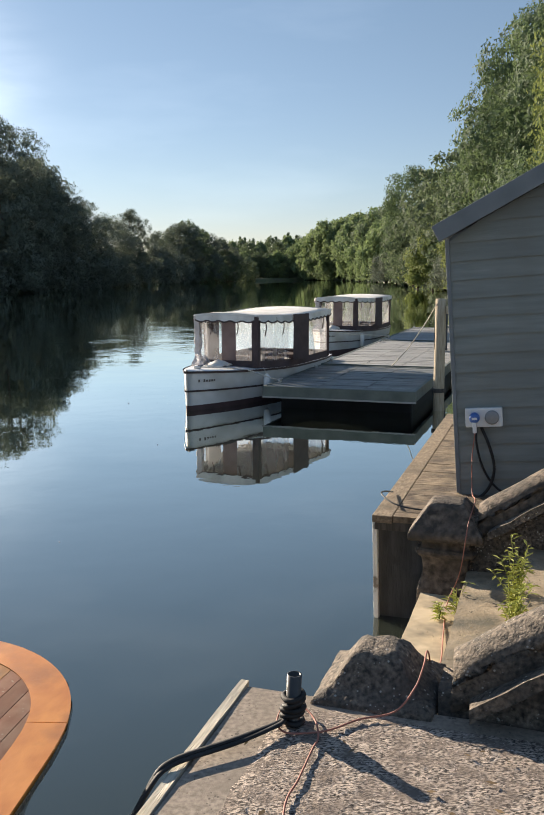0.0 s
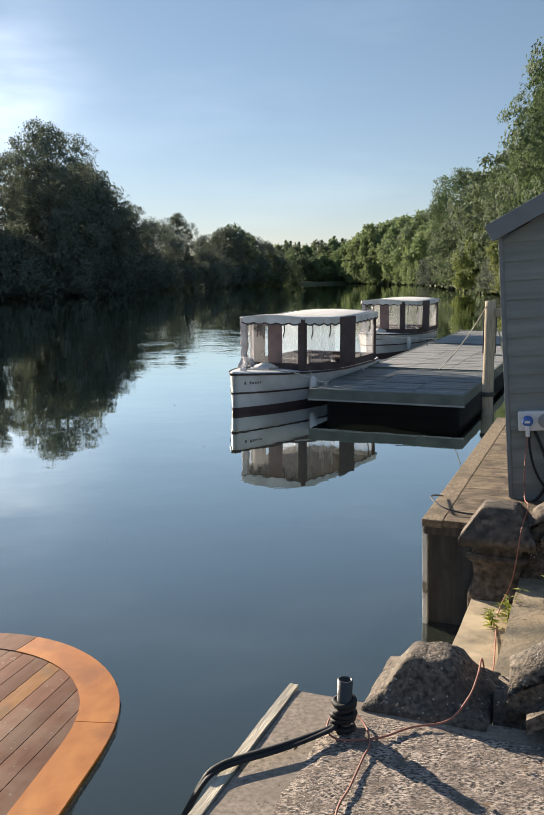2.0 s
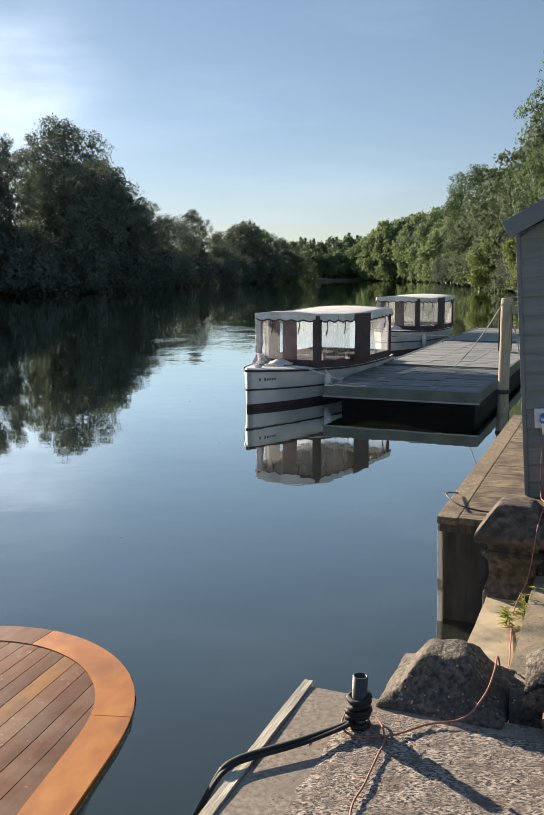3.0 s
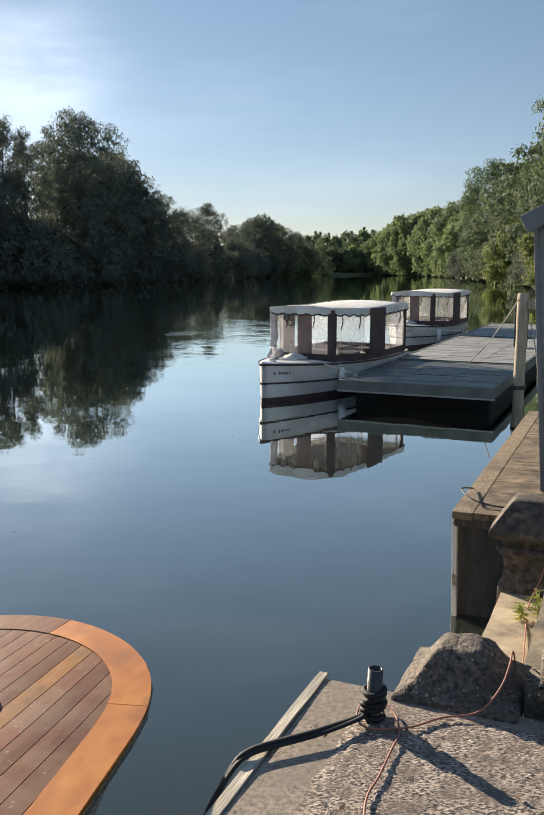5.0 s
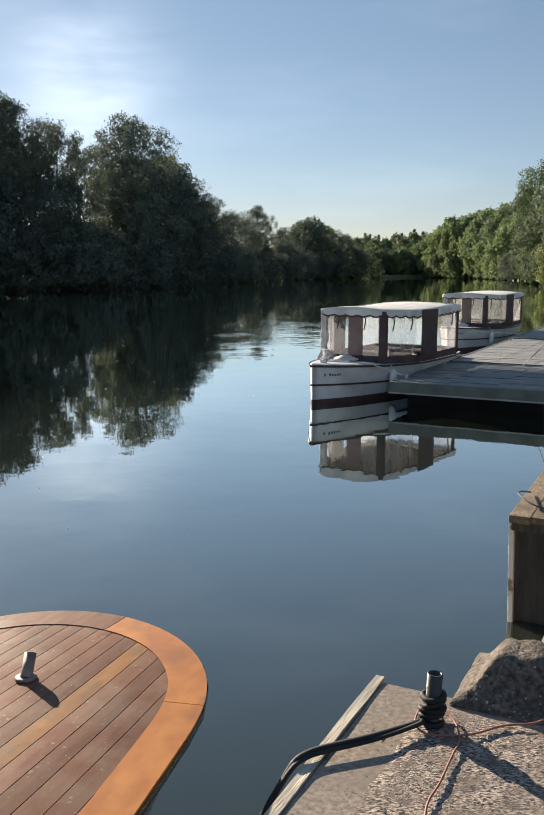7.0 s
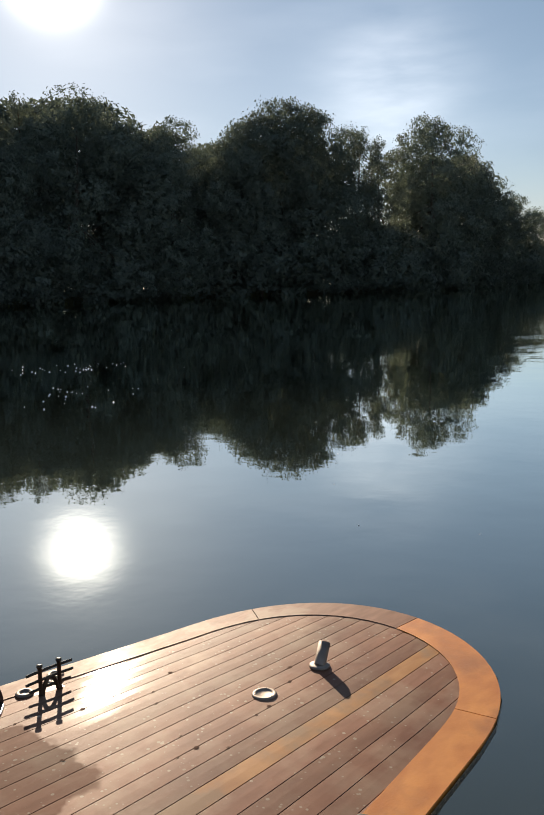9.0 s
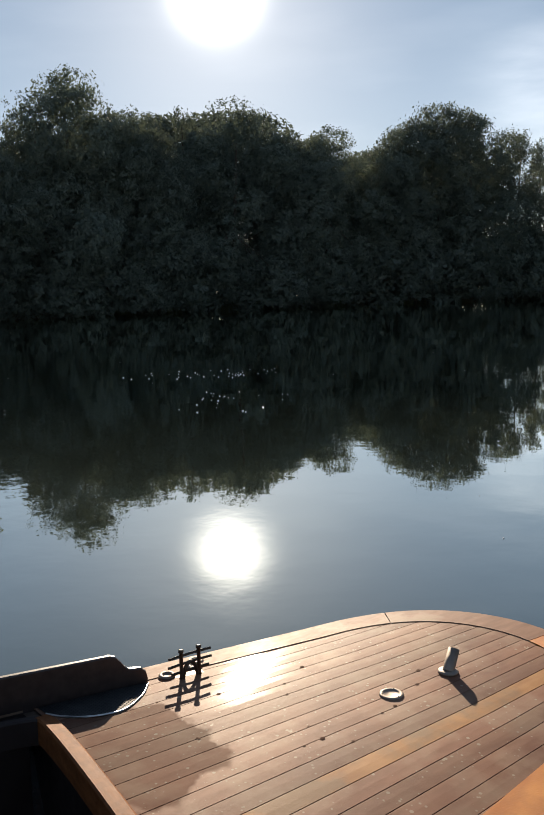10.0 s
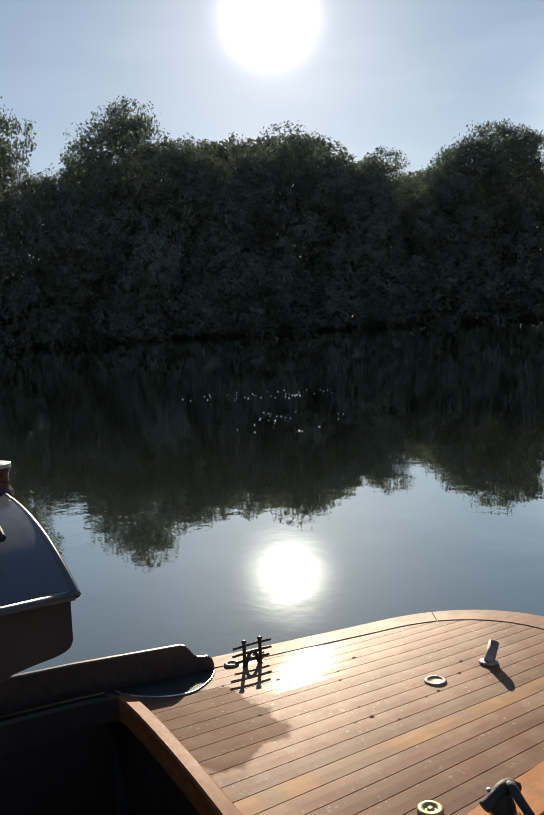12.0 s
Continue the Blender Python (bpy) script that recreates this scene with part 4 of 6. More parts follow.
def build_steps():
    # river steps between the two stone balustrades
    rng = random.Random(2)
    for i, (x, z, mat, lab) in enumerate([(0.318, 0.25, M_STEP, "pale sandy stone river step"),
                                          (0.555, 0.38, M_STEP_GREY, "grey worn stone river step with fallen leaves"), (0.845, 0.53, M_STEP_GREY, "grey worn upper river step"),
                                          (1.13, 0.68, M_STEP_GREY, "grey worn upper river step")]):
        bm = grid_solid_bm(4, 14, 2, x, x + (0.6 if i < 3 else 2.4), 0.08, 2.3, z - 0.3, z)
        rumple(bm, 0.006, 12.0, i)
        ob = part("stone_step", bm, mat)
        ob.matrix_basis = QUAY
        tagged(ob, lab, "step", "river steps")
    # two stone piers with pyramid caps, and rising copings on low walls behind them
    def turned(name, rings, mat, top, seed, amount, n=6, corner=0.25):
        """A square moulded block from (half width, height) rings, its corners worn round."""
        loop = []
        for k in range(4):
            for i in range(n):
                t = -1 + 2 * i / n
                p = Vector((1, t, 0)) if abs(t) < 1 else Vector((1 - corner * 0.3, t * (1 - corner * 0.3), 0))
                loop.append(Matrix.Rotation(math.pi / 2 * k, 3, "Z") @ p)
        verts, faces = [], []
        for half, z in rings:
            for p in loop:
                q = Vector((p.x * half, p.y * half, z))
                verts.append(q + Vector(noise.noise_vector(q * 14 + Vector((seed, 0, seed)))) * amount + Vector(noise.noise_vector(q * 55)) * amount * 0.35)
        m = len(loop)
        for a in range(len(rings) - 1):
            for i in range(m):
                j = (i + 1) % m
                faces.append((a * m + i, a * m + j, (a + 1) * m + j, (a + 1) * m + i))
        faces += [tuple(range(m))[::-1], tuple(range(len(verts) - m, len(verts)))]
        return obj(name, verts, faces, mat, top, soft=False)

    def pier(s, z0, lab, seed, lift, slope, rough, mat, sharp):
        top = empty("stone_pier", QUAY @ Matrix.Translation((0.44, s, 0)), lab, "pier", "piers of the river steps")
        n, hw = 36, 0.188
        verts, faces = [], []
        for jj in range(n + 1):
            for ii in range(n + 1):
                x, y = -hw + 2 * hw * ii / n, -hw + 2 * hw * jj / n
                e = max(abs(x), abs(y)) / hw
                r = math.hypot(x, y) / hw
                g = min(1.0, sharp * e + (1 - sharp) * min(1.0, r))
                z = 0.600 + lift + float(np.interp(g, (0.0, 0.26, 0.36, 0.47, 0.6, 0.75, 0.9, 1.0), slope))
                z += rough * (0.010 * noise.noise(Vector((x * 14, y * 14, seed))) + 0.006 * noise.noise(Vector((x * 45, y * 45, seed))))
                w = rough * 0.008
                verts.append((x + w * noise.noise(Vector((x * 9, y * 9, seed + 4))), y + w * noise.noise(Vector((x * 9, y * 9, seed + 8))), z))
        m = n + 1
        for jj in range(n):
            for ii in range(n):
                a = jj * m + ii
                faces.append((a, a + 1, a + m + 1, a + m))
        rim = [i for i in range(m)] + [m * i + n for i in range(1, m)] + [n * m + i for i in range(n - 1, -1, -1)] + [m * i for i in range(n - 1, 0, -1)]
        prev = rim
        for z, k in ((0.592 + lift, 1.025), (0.575 + lift, 1.03), (0.560 + lift, 0.99), (0.552 + lift, 0.90)):
            nxt = []
            for r_ in rim:
                x, y, _ = verts[r_]
                nxt.append(len(verts))
                verts.append((x * k, y * k, z + 0.004 * noise.noise(Vector((x * 30, y * 30, z * 9)))))
            for q in range(len(rim)):
                w = (q + 1) % len(rim)
                faces.append((prev[w], prev[q], nxt[q], nxt[w]))
            prev = nxt
        obj("cap", verts, faces, mat, top, soft=True)
        turned("shaft", [(0.150, z0), (0.150, 0.262), (0.146, 0.275), (0.128, 0.315), (0.122, 0.36), (0.126, 0.41), (0.133, 0.448)], mat, top, seed, 0.006)
        turned("moulding", [(0.130, 0.446), (0.148, 0.452), (0.160, 0.466), (0.160, 0.480), (0.150, 0.492), (0.136, 0.498), (0.130, 0.515), (0.134, 0.535), (0.150, 0.556 + lift)], mat, top, seed + 2, 0.005)

    pier(0.14, 0.2, "mossy stone pier cap with a rounded pyramid top on the quay", 3.0, 0.0, (0.150, 0.148, 0.142, 0.122, 0.082, 0.046, 0.027, 0.012), 0.9, M_STONE, 0.9)
    pier(2.06, -0.4, "weathered brown stone pier with a moulded neck and hipped cap", 7.0, -0.012, (0.150, 0.150, 0.149, 0.142, 0.112, 0.068, 0.028, 0.006), 0.35, M_PIER, 0.95)

    for (xs, sc, lab, seed, wear) in [(0.68, 0.10, "rough dark stone coping rising from the near pier", 7.0, 1.0), (0.60, 2.05, "dark rounded stone coping rising from the far pier", 12.0, 0.3)]:
        top = empty("balustrade_coping", QUAY, lab, "coping", "balustrades of the steps")
        line = lambda x: 0.725 + 0.66 * (x - 0.60)
        bm = grid_solid_bm(30, 8, 5, xs, xs + 1.3, sc - 0.10, sc + 0.10, 0, 1)
        for v in bm.verts:
            t = (v.co.y - sc) / 0.10
            u = v.co.z
            v.co.z = line(v.co.x) - 0.17 + 0.17 * u - (0.055 * abs(t) ** 2.4 if u > 0.7 else 0)
        rumple(bm, 0.012 * wear, 8.0, seed)
        rumple(bm, 0.006 * wear, 30.0, seed)
        part("coping", bm, M_STONE if wear > 0.5 else M_PIER, top, soft=True)
        bm = grid_solid_bm(24, 4, 2, xs + 0.06, xs + 1.3, sc - 0.17, sc + 0.09, 0, 1)
        for v in bm.verts:
            v.co.z = line(v.co.x) - 0.19 + 0.045 * v.co.z
        rumple(bm, 0.007, 14.0, seed + 1)
        part("ledge", bm, M_STONE, top)
        bm = grid_solid_bm(20, 3, 4, xs - 0.04, xs + 1.3, sc - 0.085, sc + 0.08, 0, 1)
        for v in bm.verts:
            v.co.z = -0.2 + v.co.z * (max(line(v.co.x) - 0.155, 0.67 if v.co.x < xs + 0.08 else 0.0) + 0.2)
        rumple(bm, 0.010, 10.0, seed + 2)
        part("wall", bm, M_STONE, top, soft=True)


build_steps()


def build_jetty():
    top = empty("jetty", QUAY, "low brown timber jetty beside the hut", "jetty")
    part("edge_beam", box_bm(0.02, 0.132, 2.065, 5.65, 0.568, 0.611, 0.005), M_JETTY_BEAM, top)
    y, i, rng = 2.07, 0, random.Random(8)
    while y < 5.6:
        w = 0.13 + rng.uniform(-0.012, 0.012)
        me = part("board", box_bm(0.136, 1.9, y + 0.0008, y + w - 0.0008, 0.575, 0.61 + rng.uniform(-0.0015, 0.0015), 0.0015), M_JETTY, top)
        y += w
    part("end_fascia", box_bm(0.03, 1.6, 2.092, 2.115, 0.52, 0.572, 0.004), M_DARKWOOD, top)
    part("corner_post", box_bm(0.03, 0.058, 2.10, 2.14, -0.9, 0.56, 0.006, Matrix.Rotation(radians(-1.5), 4, "Y")), M_WHITEPOST, top, "flaking white corner post")
    part("end_panel", box_bm(0.034, 0.42, 2.143, 2.19, -0.9, 0.567, 0.004), M_WETPANEL, top, "dark wet vertical boarding")
    for yy in (3.4, 4.6, 5.5):
        part("post", box_bm(0.05, 0.15, yy, yy + 0.1, -0.9, 0.52, 0.006), M_DARKWOOD, top)
    part("joist", box_bm(0.2, 0.28, 2.2, 5.6, 0.44, 0.572, 0.004), M_DARKWOOD, top)
    # thin grey hose looped over the corner
    h = part("hose", tube_bm([(0.36, 2.24, 0.622), (0.25, 2.2, 0.625), (0.12, 2.22, 0.64), (0.03, 2.32, 0.66), (0.015, 2.42, 0.655), (0.05, 2.55, 0.625)], 0.005), M_BLACKPIPE)
    h.matrix_basis = QUAY
    tagged(h, "thin dark hose looped over the jetty corner", "hose")


build_jetty()


def build_hut():
    lean = QUAY @ Matrix.Translation((0.43, 2.69, 0.615)) @ Matrix.Rotation(radians(2.0), 4, "Z") @ Matrix.Rotation(radians(-4.2), 4, "Y")
    top = empty("hut", lean, "small blue-grey weatherboarded hut leaning on the jetty", "hut")
    W, D, EAVE, SLOPE = 1.9, 2.6, 1.52, 0.467
    ridge = EAVE + W / 2 * SLOPE
    # gable boards, each a bevelled plank lapping the one below
    z, bh = -0.028, 0.1085
    while z < ridge - 0.03:
        z1 = min(z + bh + 0.012, ridge)
        zz = [z, z1]
        lim = lambda h: max(0.0, (h - EAVE) / SLOPE)
        x0, x1 = lim(z), lim(z1)
        if W - 2 * x1 > 0.02:
            v = [(x0, -0.012, z), (W - x0, -0.012, z), (W - x1, 0.0, z1), (x1, 0.0, z1), (x0, 0.01, z), (W - x0, 0.01, z), (W - x1, 0.01, z1), (x1, 0.01, z1)]
            obj("board", v, [(0, 1, 2, 3), (4, 7, 6, 5), (0, 4, 5, 1), (3, 2, 6, 7), (0, 3, 7, 4), (1, 5, 6, 2)], M_HUT, top)
        z += bh
    body = bmesh.new()
    pts = [(0.004, 0), (W - 0.004, 0), (W - 0.004, EAVE), (W / 2, ridge - 0.01), (0.004, EAVE)]
    a = [body.verts.new((x, 0.012, h)) for x, h in pts]
    b = [body.verts.new((x, D, h)) for x, h in pts]
    body.faces.new(a)
    body.faces.new(b[::-1])
    for i in range(5):
        body.faces.new((a[i], b[i], b[(i + 1) % 5], a[(i + 1) % 5]))
    part("body", body, M_HUT_TRIM, top)
    part("corner_board", box_bm(-0.012, 0.012, -0.016, 0.04, 0.0, EAVE, 0.003), M_HUT_TRIM, top)
    for side in (0, 1):
        # roof slope with its barge board
        ang = math.atan(SLOPE)
        length = (W / 2 + 0.076) / math.cos(ang)
        m = Matrix.Translation((W / 2, 0, ridge + 0.1)) @ Matrix.Rotation(ang if side else -ang, 4, "Y")
        s = 1 if side else -1
        part("roof", box_bm(min(0, s * length), max(0, s * length), -0.10, D + 0.1, -0.035, 0.0, 0.004, m), M_FELT, top)
        part("barge_board", box_bm(min(0, s * length), max(0, s * length), -0.125, -0.10, -0.095, 0.004, 0.004, m), M_HUT_TRIM, top)
    part("sill_bearer", box_bm(0.02, W - 0.02, 0.0, 0.06, -0.05, 0.0, 0.003), M_DARKWOOD, top)
    # weatherproof double socket with plug and leads
    M0 = lean @ Matrix.Translation((0.06, -0.012, 0.405))
    sk = empty("power_socket", M0, "white double outdoor socket with a blue plug on the hut wall", "socket")
    part("backplate", box_bm(0, 0.215, -0.035, 0, 0, 0.115, 0.008), M_WHITEPLASTIC, sk)
    part("plug", lathe_bm([(0.026, 0), (0.031, 0.01), (0.031, 0.035), (0.025, 0.045), (0.012, 0.05)], 20, Matrix.Translation((0.055, -0.03, 0.06)) @ Matrix.Rotation(radians(90), 4, "X")), M_BLUEPLASTIC, sk, "blue round plug")
    part("cover", lathe_bm([(0.042, 0), (0.042, 0.014), (0.034, 0.022), (0.012, 0.026)], 20, Matrix.Translation((0.155, -0.032, 0.058)) @ Matrix.Rotation(radians(90), 4, "X")), M_GREYPLASTIC, sk, "round grey socket cover")
    part("plug_tail", box_bm(0.042, 0.066, -0.075, -0.045, -0.03, 0.05, 0.008), M_WHITEPLASTIC, sk)
    part("plug_mark", box_bm(0.04, 0.07, -0.083, -0.0805, 0.052, 0.066), M_WHITEPLASTIC, sk)
    c = part("black_lead", tube_bm([(0.12, -0.02, 0.40), (0.12, -0.04, 0.30), (0.145, -0.03, 0.17), (0.20, -0.03, 0.06), (0.27, -0.04, 0.0), (0.36, -0.06, -0.05)], 0.007), M_BLACKRUBBER)
    c.matrix_basis = lean
    tagged(c, "black power lead hanging from the socket", "cable")
    c = part("black_lead", tube_bm([(0.15, -0.02, 0.40), (0.19, -0.05, 0.30), (0.215, -0.045, 0.18), (0.20, -0.04, 0.08), (0.15, -0.04, 0.0), (0.07, -0.07, -0.04)], 0.009), M_BLACKRUBBER)
    c.matrix_basis = lean
    tagged(c, "looped black power lead hanging from the socket", "cable")
    return lean


HUT = build_hut()


def build_quay_things():
    # mooring pipe with rope turns
    p = empty("mooring_pipe", Matrix.Translation((0.055, 2.385, 0.60)) @ Matrix.Rotation(radians(2), 4, "Y"), "black pipe mooring post wrapped with rope", "post")
    bm = bmesh.new()
    n, h = 24, 0.165
    rings = [[bm.verts.new((r * math.cos(2 * math.pi * i / n), r * math.sin(2 * math.pi * i / n), z)) for i in range(n)] for r, z in ((0.022, -0.05), (0.022, h), (0.0175, h), (0.0175, 0.02))]
    for a, b in zip(rings, rings[1:]):
        for i in range(n):
            bm.faces.new((a[i], a[(i + 1) % n], b[(i + 1) % n], b[i]))
    part("pipe", bm, M_BLACKPIPE, p, soft=True)
    turns = []
    for i in range(60):
        a = i * 0.55
        rr = 0.0295 + 0.008 * noise.noise(Vector((i * 0.4, 0.3, 0)))
        turns.append((rr * math.cos(a), rr * math.sin(a), 0.006 + 0.0017 * i + 0.011 * math.sin(i * 0.37) * math.sin(i * 0.11)))
    part("rope_coil", tube_bm(turns, 0.0088, 8, per=3), M_BLACKRUBBER, p, "black rope turns", soft=True)
    for off, lift in ((0.0, 0.0), (0.016, 0.005)):
        s = part("mooring_line", tube_bm([(0.035, 2.37 + off, 0.634), (0.01, 2.335 + off, 0.630), (-0.111, 2.252 + off, 0.622 + lift), (-0.236, 2.182 + off, 0.619 + lift), (-0.281, 2.150 + off, 0.617 + lift), (-0.312, 2.112 + off, 0.611 + lift), (-0.345, 2.065 + off, 0.575), (-0.375, 2.02 + off, 0.53), (-0.40, 1.95, 0.49), (-0.43, 1.82, 0.49), (-0.50, 1.66, 0.69)], 0.0088, 8, 0.6), M_BLACKRUBBER, soft=True)
        tagged(s, "flat black mooring line running over the quay edge", "rope")
    # faded orange extension lead
    sx = HUT @ Vector((0.115, -0.06, 0.385))
    pts = [sx, sx + Vector((-0.02, -0.03, -0.17)), HUT @ Vector((0.085, -0.10, 0.02)), QUAY @ Vector((0.565, 2.2, 0.70)), QUAY @ Vector((0.56, 1.86, 0.66)), QUAY @ Vector((0.53, 1.82, 0.42)), QUAY @ Vector((0.475, 1.76, 0.262)),
           QUAY @ Vector((0.50, 1.4, 0.258)), QUAY @ Vector((0.525, 1.1, 0.258)), QUAY @ Vector((0.53, 0.75, 0.258)), QUAY @ Vector((0.53, 0.4, 0.30)), QUAY @ Vector((0.575, 0.30, 0.60)), QUAY @ Vector((0.58, 0.20, 0.712)),
           QUAY @ Vector((0.587, 0.06, 0.722)), QUAY @ Vector((0.573, -0.03, 0.69)), QUAY @ Vector((0.52, -0.07, 0.628)), QUAY @ Vector((0.425, -0.126, 0.618)), Vector((0.172, 2.336, 0.617)), Vector((0.11, 2.316, 0.617)), Vector((0.035, 2.317, 0.617)), Vector((0.008, 2.36, 0.625)),
           Vector((0.03, 2.43, 0.635)), Vector((0.085, 2.442, 0.63)), Vector((0.121, 2.381, 0.622)), Vector((0.127, 2.294, 0.617)), Vector((0.106, 2.226, 0.617)), Vector((0.065, 2.089, 0.617)), Vector((0.022, 1.94, 0.617)), Vector((0.03, 1.6, 0.617)), Vector((0.12, 1.2, 0.617))]
    c = part("extension_lead", tube_bm(pts, 0.0031, 8, per=6), M_ORANGE, soft=True)
    tagged(c, "faded orange extension lead trailing over steps and quay", "cable")


build_quay_things()


def weed(name, seed, base, height, stems, label):
    """A wild plant: thin stems with narrow pointed leaves."""
    rng = np.random.default_rng(seed)
    top = empty(name, Matrix.Translation(base), label, "weed")
    lv, lf = [], []
    for s in range(stems):
        a, lean_, h = rng.uniform(0, 6.28), rng.uniform(0.1, 0.45), height * rng.uniform(0.5, 1.0)
        pts = [Vector((lean_ * h * t * t * math.cos(a), lean_ * h * t * t * math.sin(a), h * t)) for t in (0, 0.35, 0.7, 1.0)]
        part("stem", tube_bm(pts, 0.0028, 5, per=4, taper=0.4), M_WEED, top)
        for k in range(int(h / 0.010)):
            t = rng.uniform(0.1, 1.0)
            c = Vector((lean_ * h * t * t * math.cos(a), lean_ * h * t * t * math.sin(a), h * t))
            b = rng.uniform(0, 6.28)
            d = Vector((math.cos(b), math.sin(b), rng.uniform(-0.2, 0.7))).normalized()
            w = d.cross(Vector((0, 0, 1))).normalized() * 0.0065
            l = rng.uniform(0.025, 0.06)
            i = len(lv)
            lv += [c, c + d * l * 0.5 + w, c + d * l + Vector((0, 0, -0.008)), c + d * l * 0.5 - w]
            lf.append((i, i + 1, i + 2, i + 3))
    obj("leaves", lv, lf, M_WEED, top)


weed("weed", 1, QUAY @ Vector((0.82, 1.30, 0.38)), 0.46, 11, "tall sunlit green weed in a step joint")
weed("weed", 2, QUAY @ Vector((0.815, 1.05, 0.38)), 0.32, 9, "sunlit green weed in a step joint")
weed("weed", 3, QUAY @ Vector((0.81, 0.85, 0.38)), 0.16, 5, "low dry weed in a step joint")
weed("weed", 4, QUAY @ Vector((0.535, 1.62, 0.25)), 0.2, 5, "leafy weed sprouting beside the pedestal")
weed("weed", 5, QUAY @ Vector((0.46, 1.58, 0.25)), 0.11, 7, "small bright weed beside the pedestal")


def build_litter():
    """Small leaves and twigs on the steps and the quay, and domes in place of glints on the river."""
    rng = np.random.default_rng(21)

    def flake(c, size, tilt=0.25):
        a = rng.uniform(0, 6.28)
        d = Vector((math.cos(a), math.sin(a), rng.uniform(-tilt, tilt)))
        w = Vector((-math.sin(a), math.cos(a), rng.uniform(-tilt, tilt))) * 0.4
        c = Vector(c)
        return [c - d * size, c + w * size, c + d * size, c - w * size]

    for name, lab, pts in [("fallen_leaves", "brown fallen leaves on the river steps", [QUAY @ Vector((rng.uniform(0.34, 0.54), rng.uniform(0.6, 1.8), 0.262)) for _ in range(12)] + [QUAY @ Vector((rng.uniform(0.58, 0.83), rng.uniform(0.6, 1.85), 0.392)) for _ in range(16)] + [QUAY @ Vector((rng.uniform(0.87, 1.1), rng.uniform(0.6, 1.8), 0.542)) for _ in range(10)]),
                           ("quay_litter", "dry twigs and leaf scraps on the quay", [QUAY @ Vector((rng.uniform(0.08, 1.2), rng.uniform(-1.0, -0.15), 0.618)) for _ in range(34)])]:
        v, f = [], []
        for p in pts:
            f.append(tuple(range(len(v), len(v) + 4)))
            v += flake(p, rng.uniform(0.006, 0.017))
        tagged(obj(name, v, f, M_DRY), lab, "leaves", kind="stuff")
    # sun glints on the water, modelled as small rounded white domes in loose drifts
    v, f = [], []
    for i in range(120):
        if i < 46:
            d, a = rng.uniform(17.6, 19.4), radians(rng.normal(-41.5, 2.6))
        elif i < 70:
            d, a = rng.uniform(12.5, 15.5), radians(rng.normal(-41.0, 2.0))
        else:
            d, a = rng.uniform(6, 40), radians(rng.uniform(-56, 4))
        c, r, k = Vector((d * math.sin(a), d * math.cos(a), 0.001)), rng.uniform(0.005, 0.012) * (0.8 if i >= 70 else 1.6), len(v)
        for j, (rr, z) in enumerate(((1.0, 0.0), (0.8, 0.6))):
            for q in range(6):
                v.append(c + Vector((r * rr * math.cos(q * 1.0472), r * rr * math.sin(q * 1.0472), r * z)))
        v.append(c + Vector((0, 0, r)))
        for q in range(6):
            w = (q + 1) % 6
            f += [(k + q, k + w, k + 6 + w, k + 6 + q), (k + 6 + q, k + 6 + w, k + 12)]
    tagged(obj("sun_glints", v, f, M_GLINT, soft=True), "small pale domes standing in for sun glints on the river", "specks", kind="stuff")


build_litter()


# ---- floating pontoon, piles ----
PONT = pose(-0.14, 11.95, 0, 0, 0, -18.5)


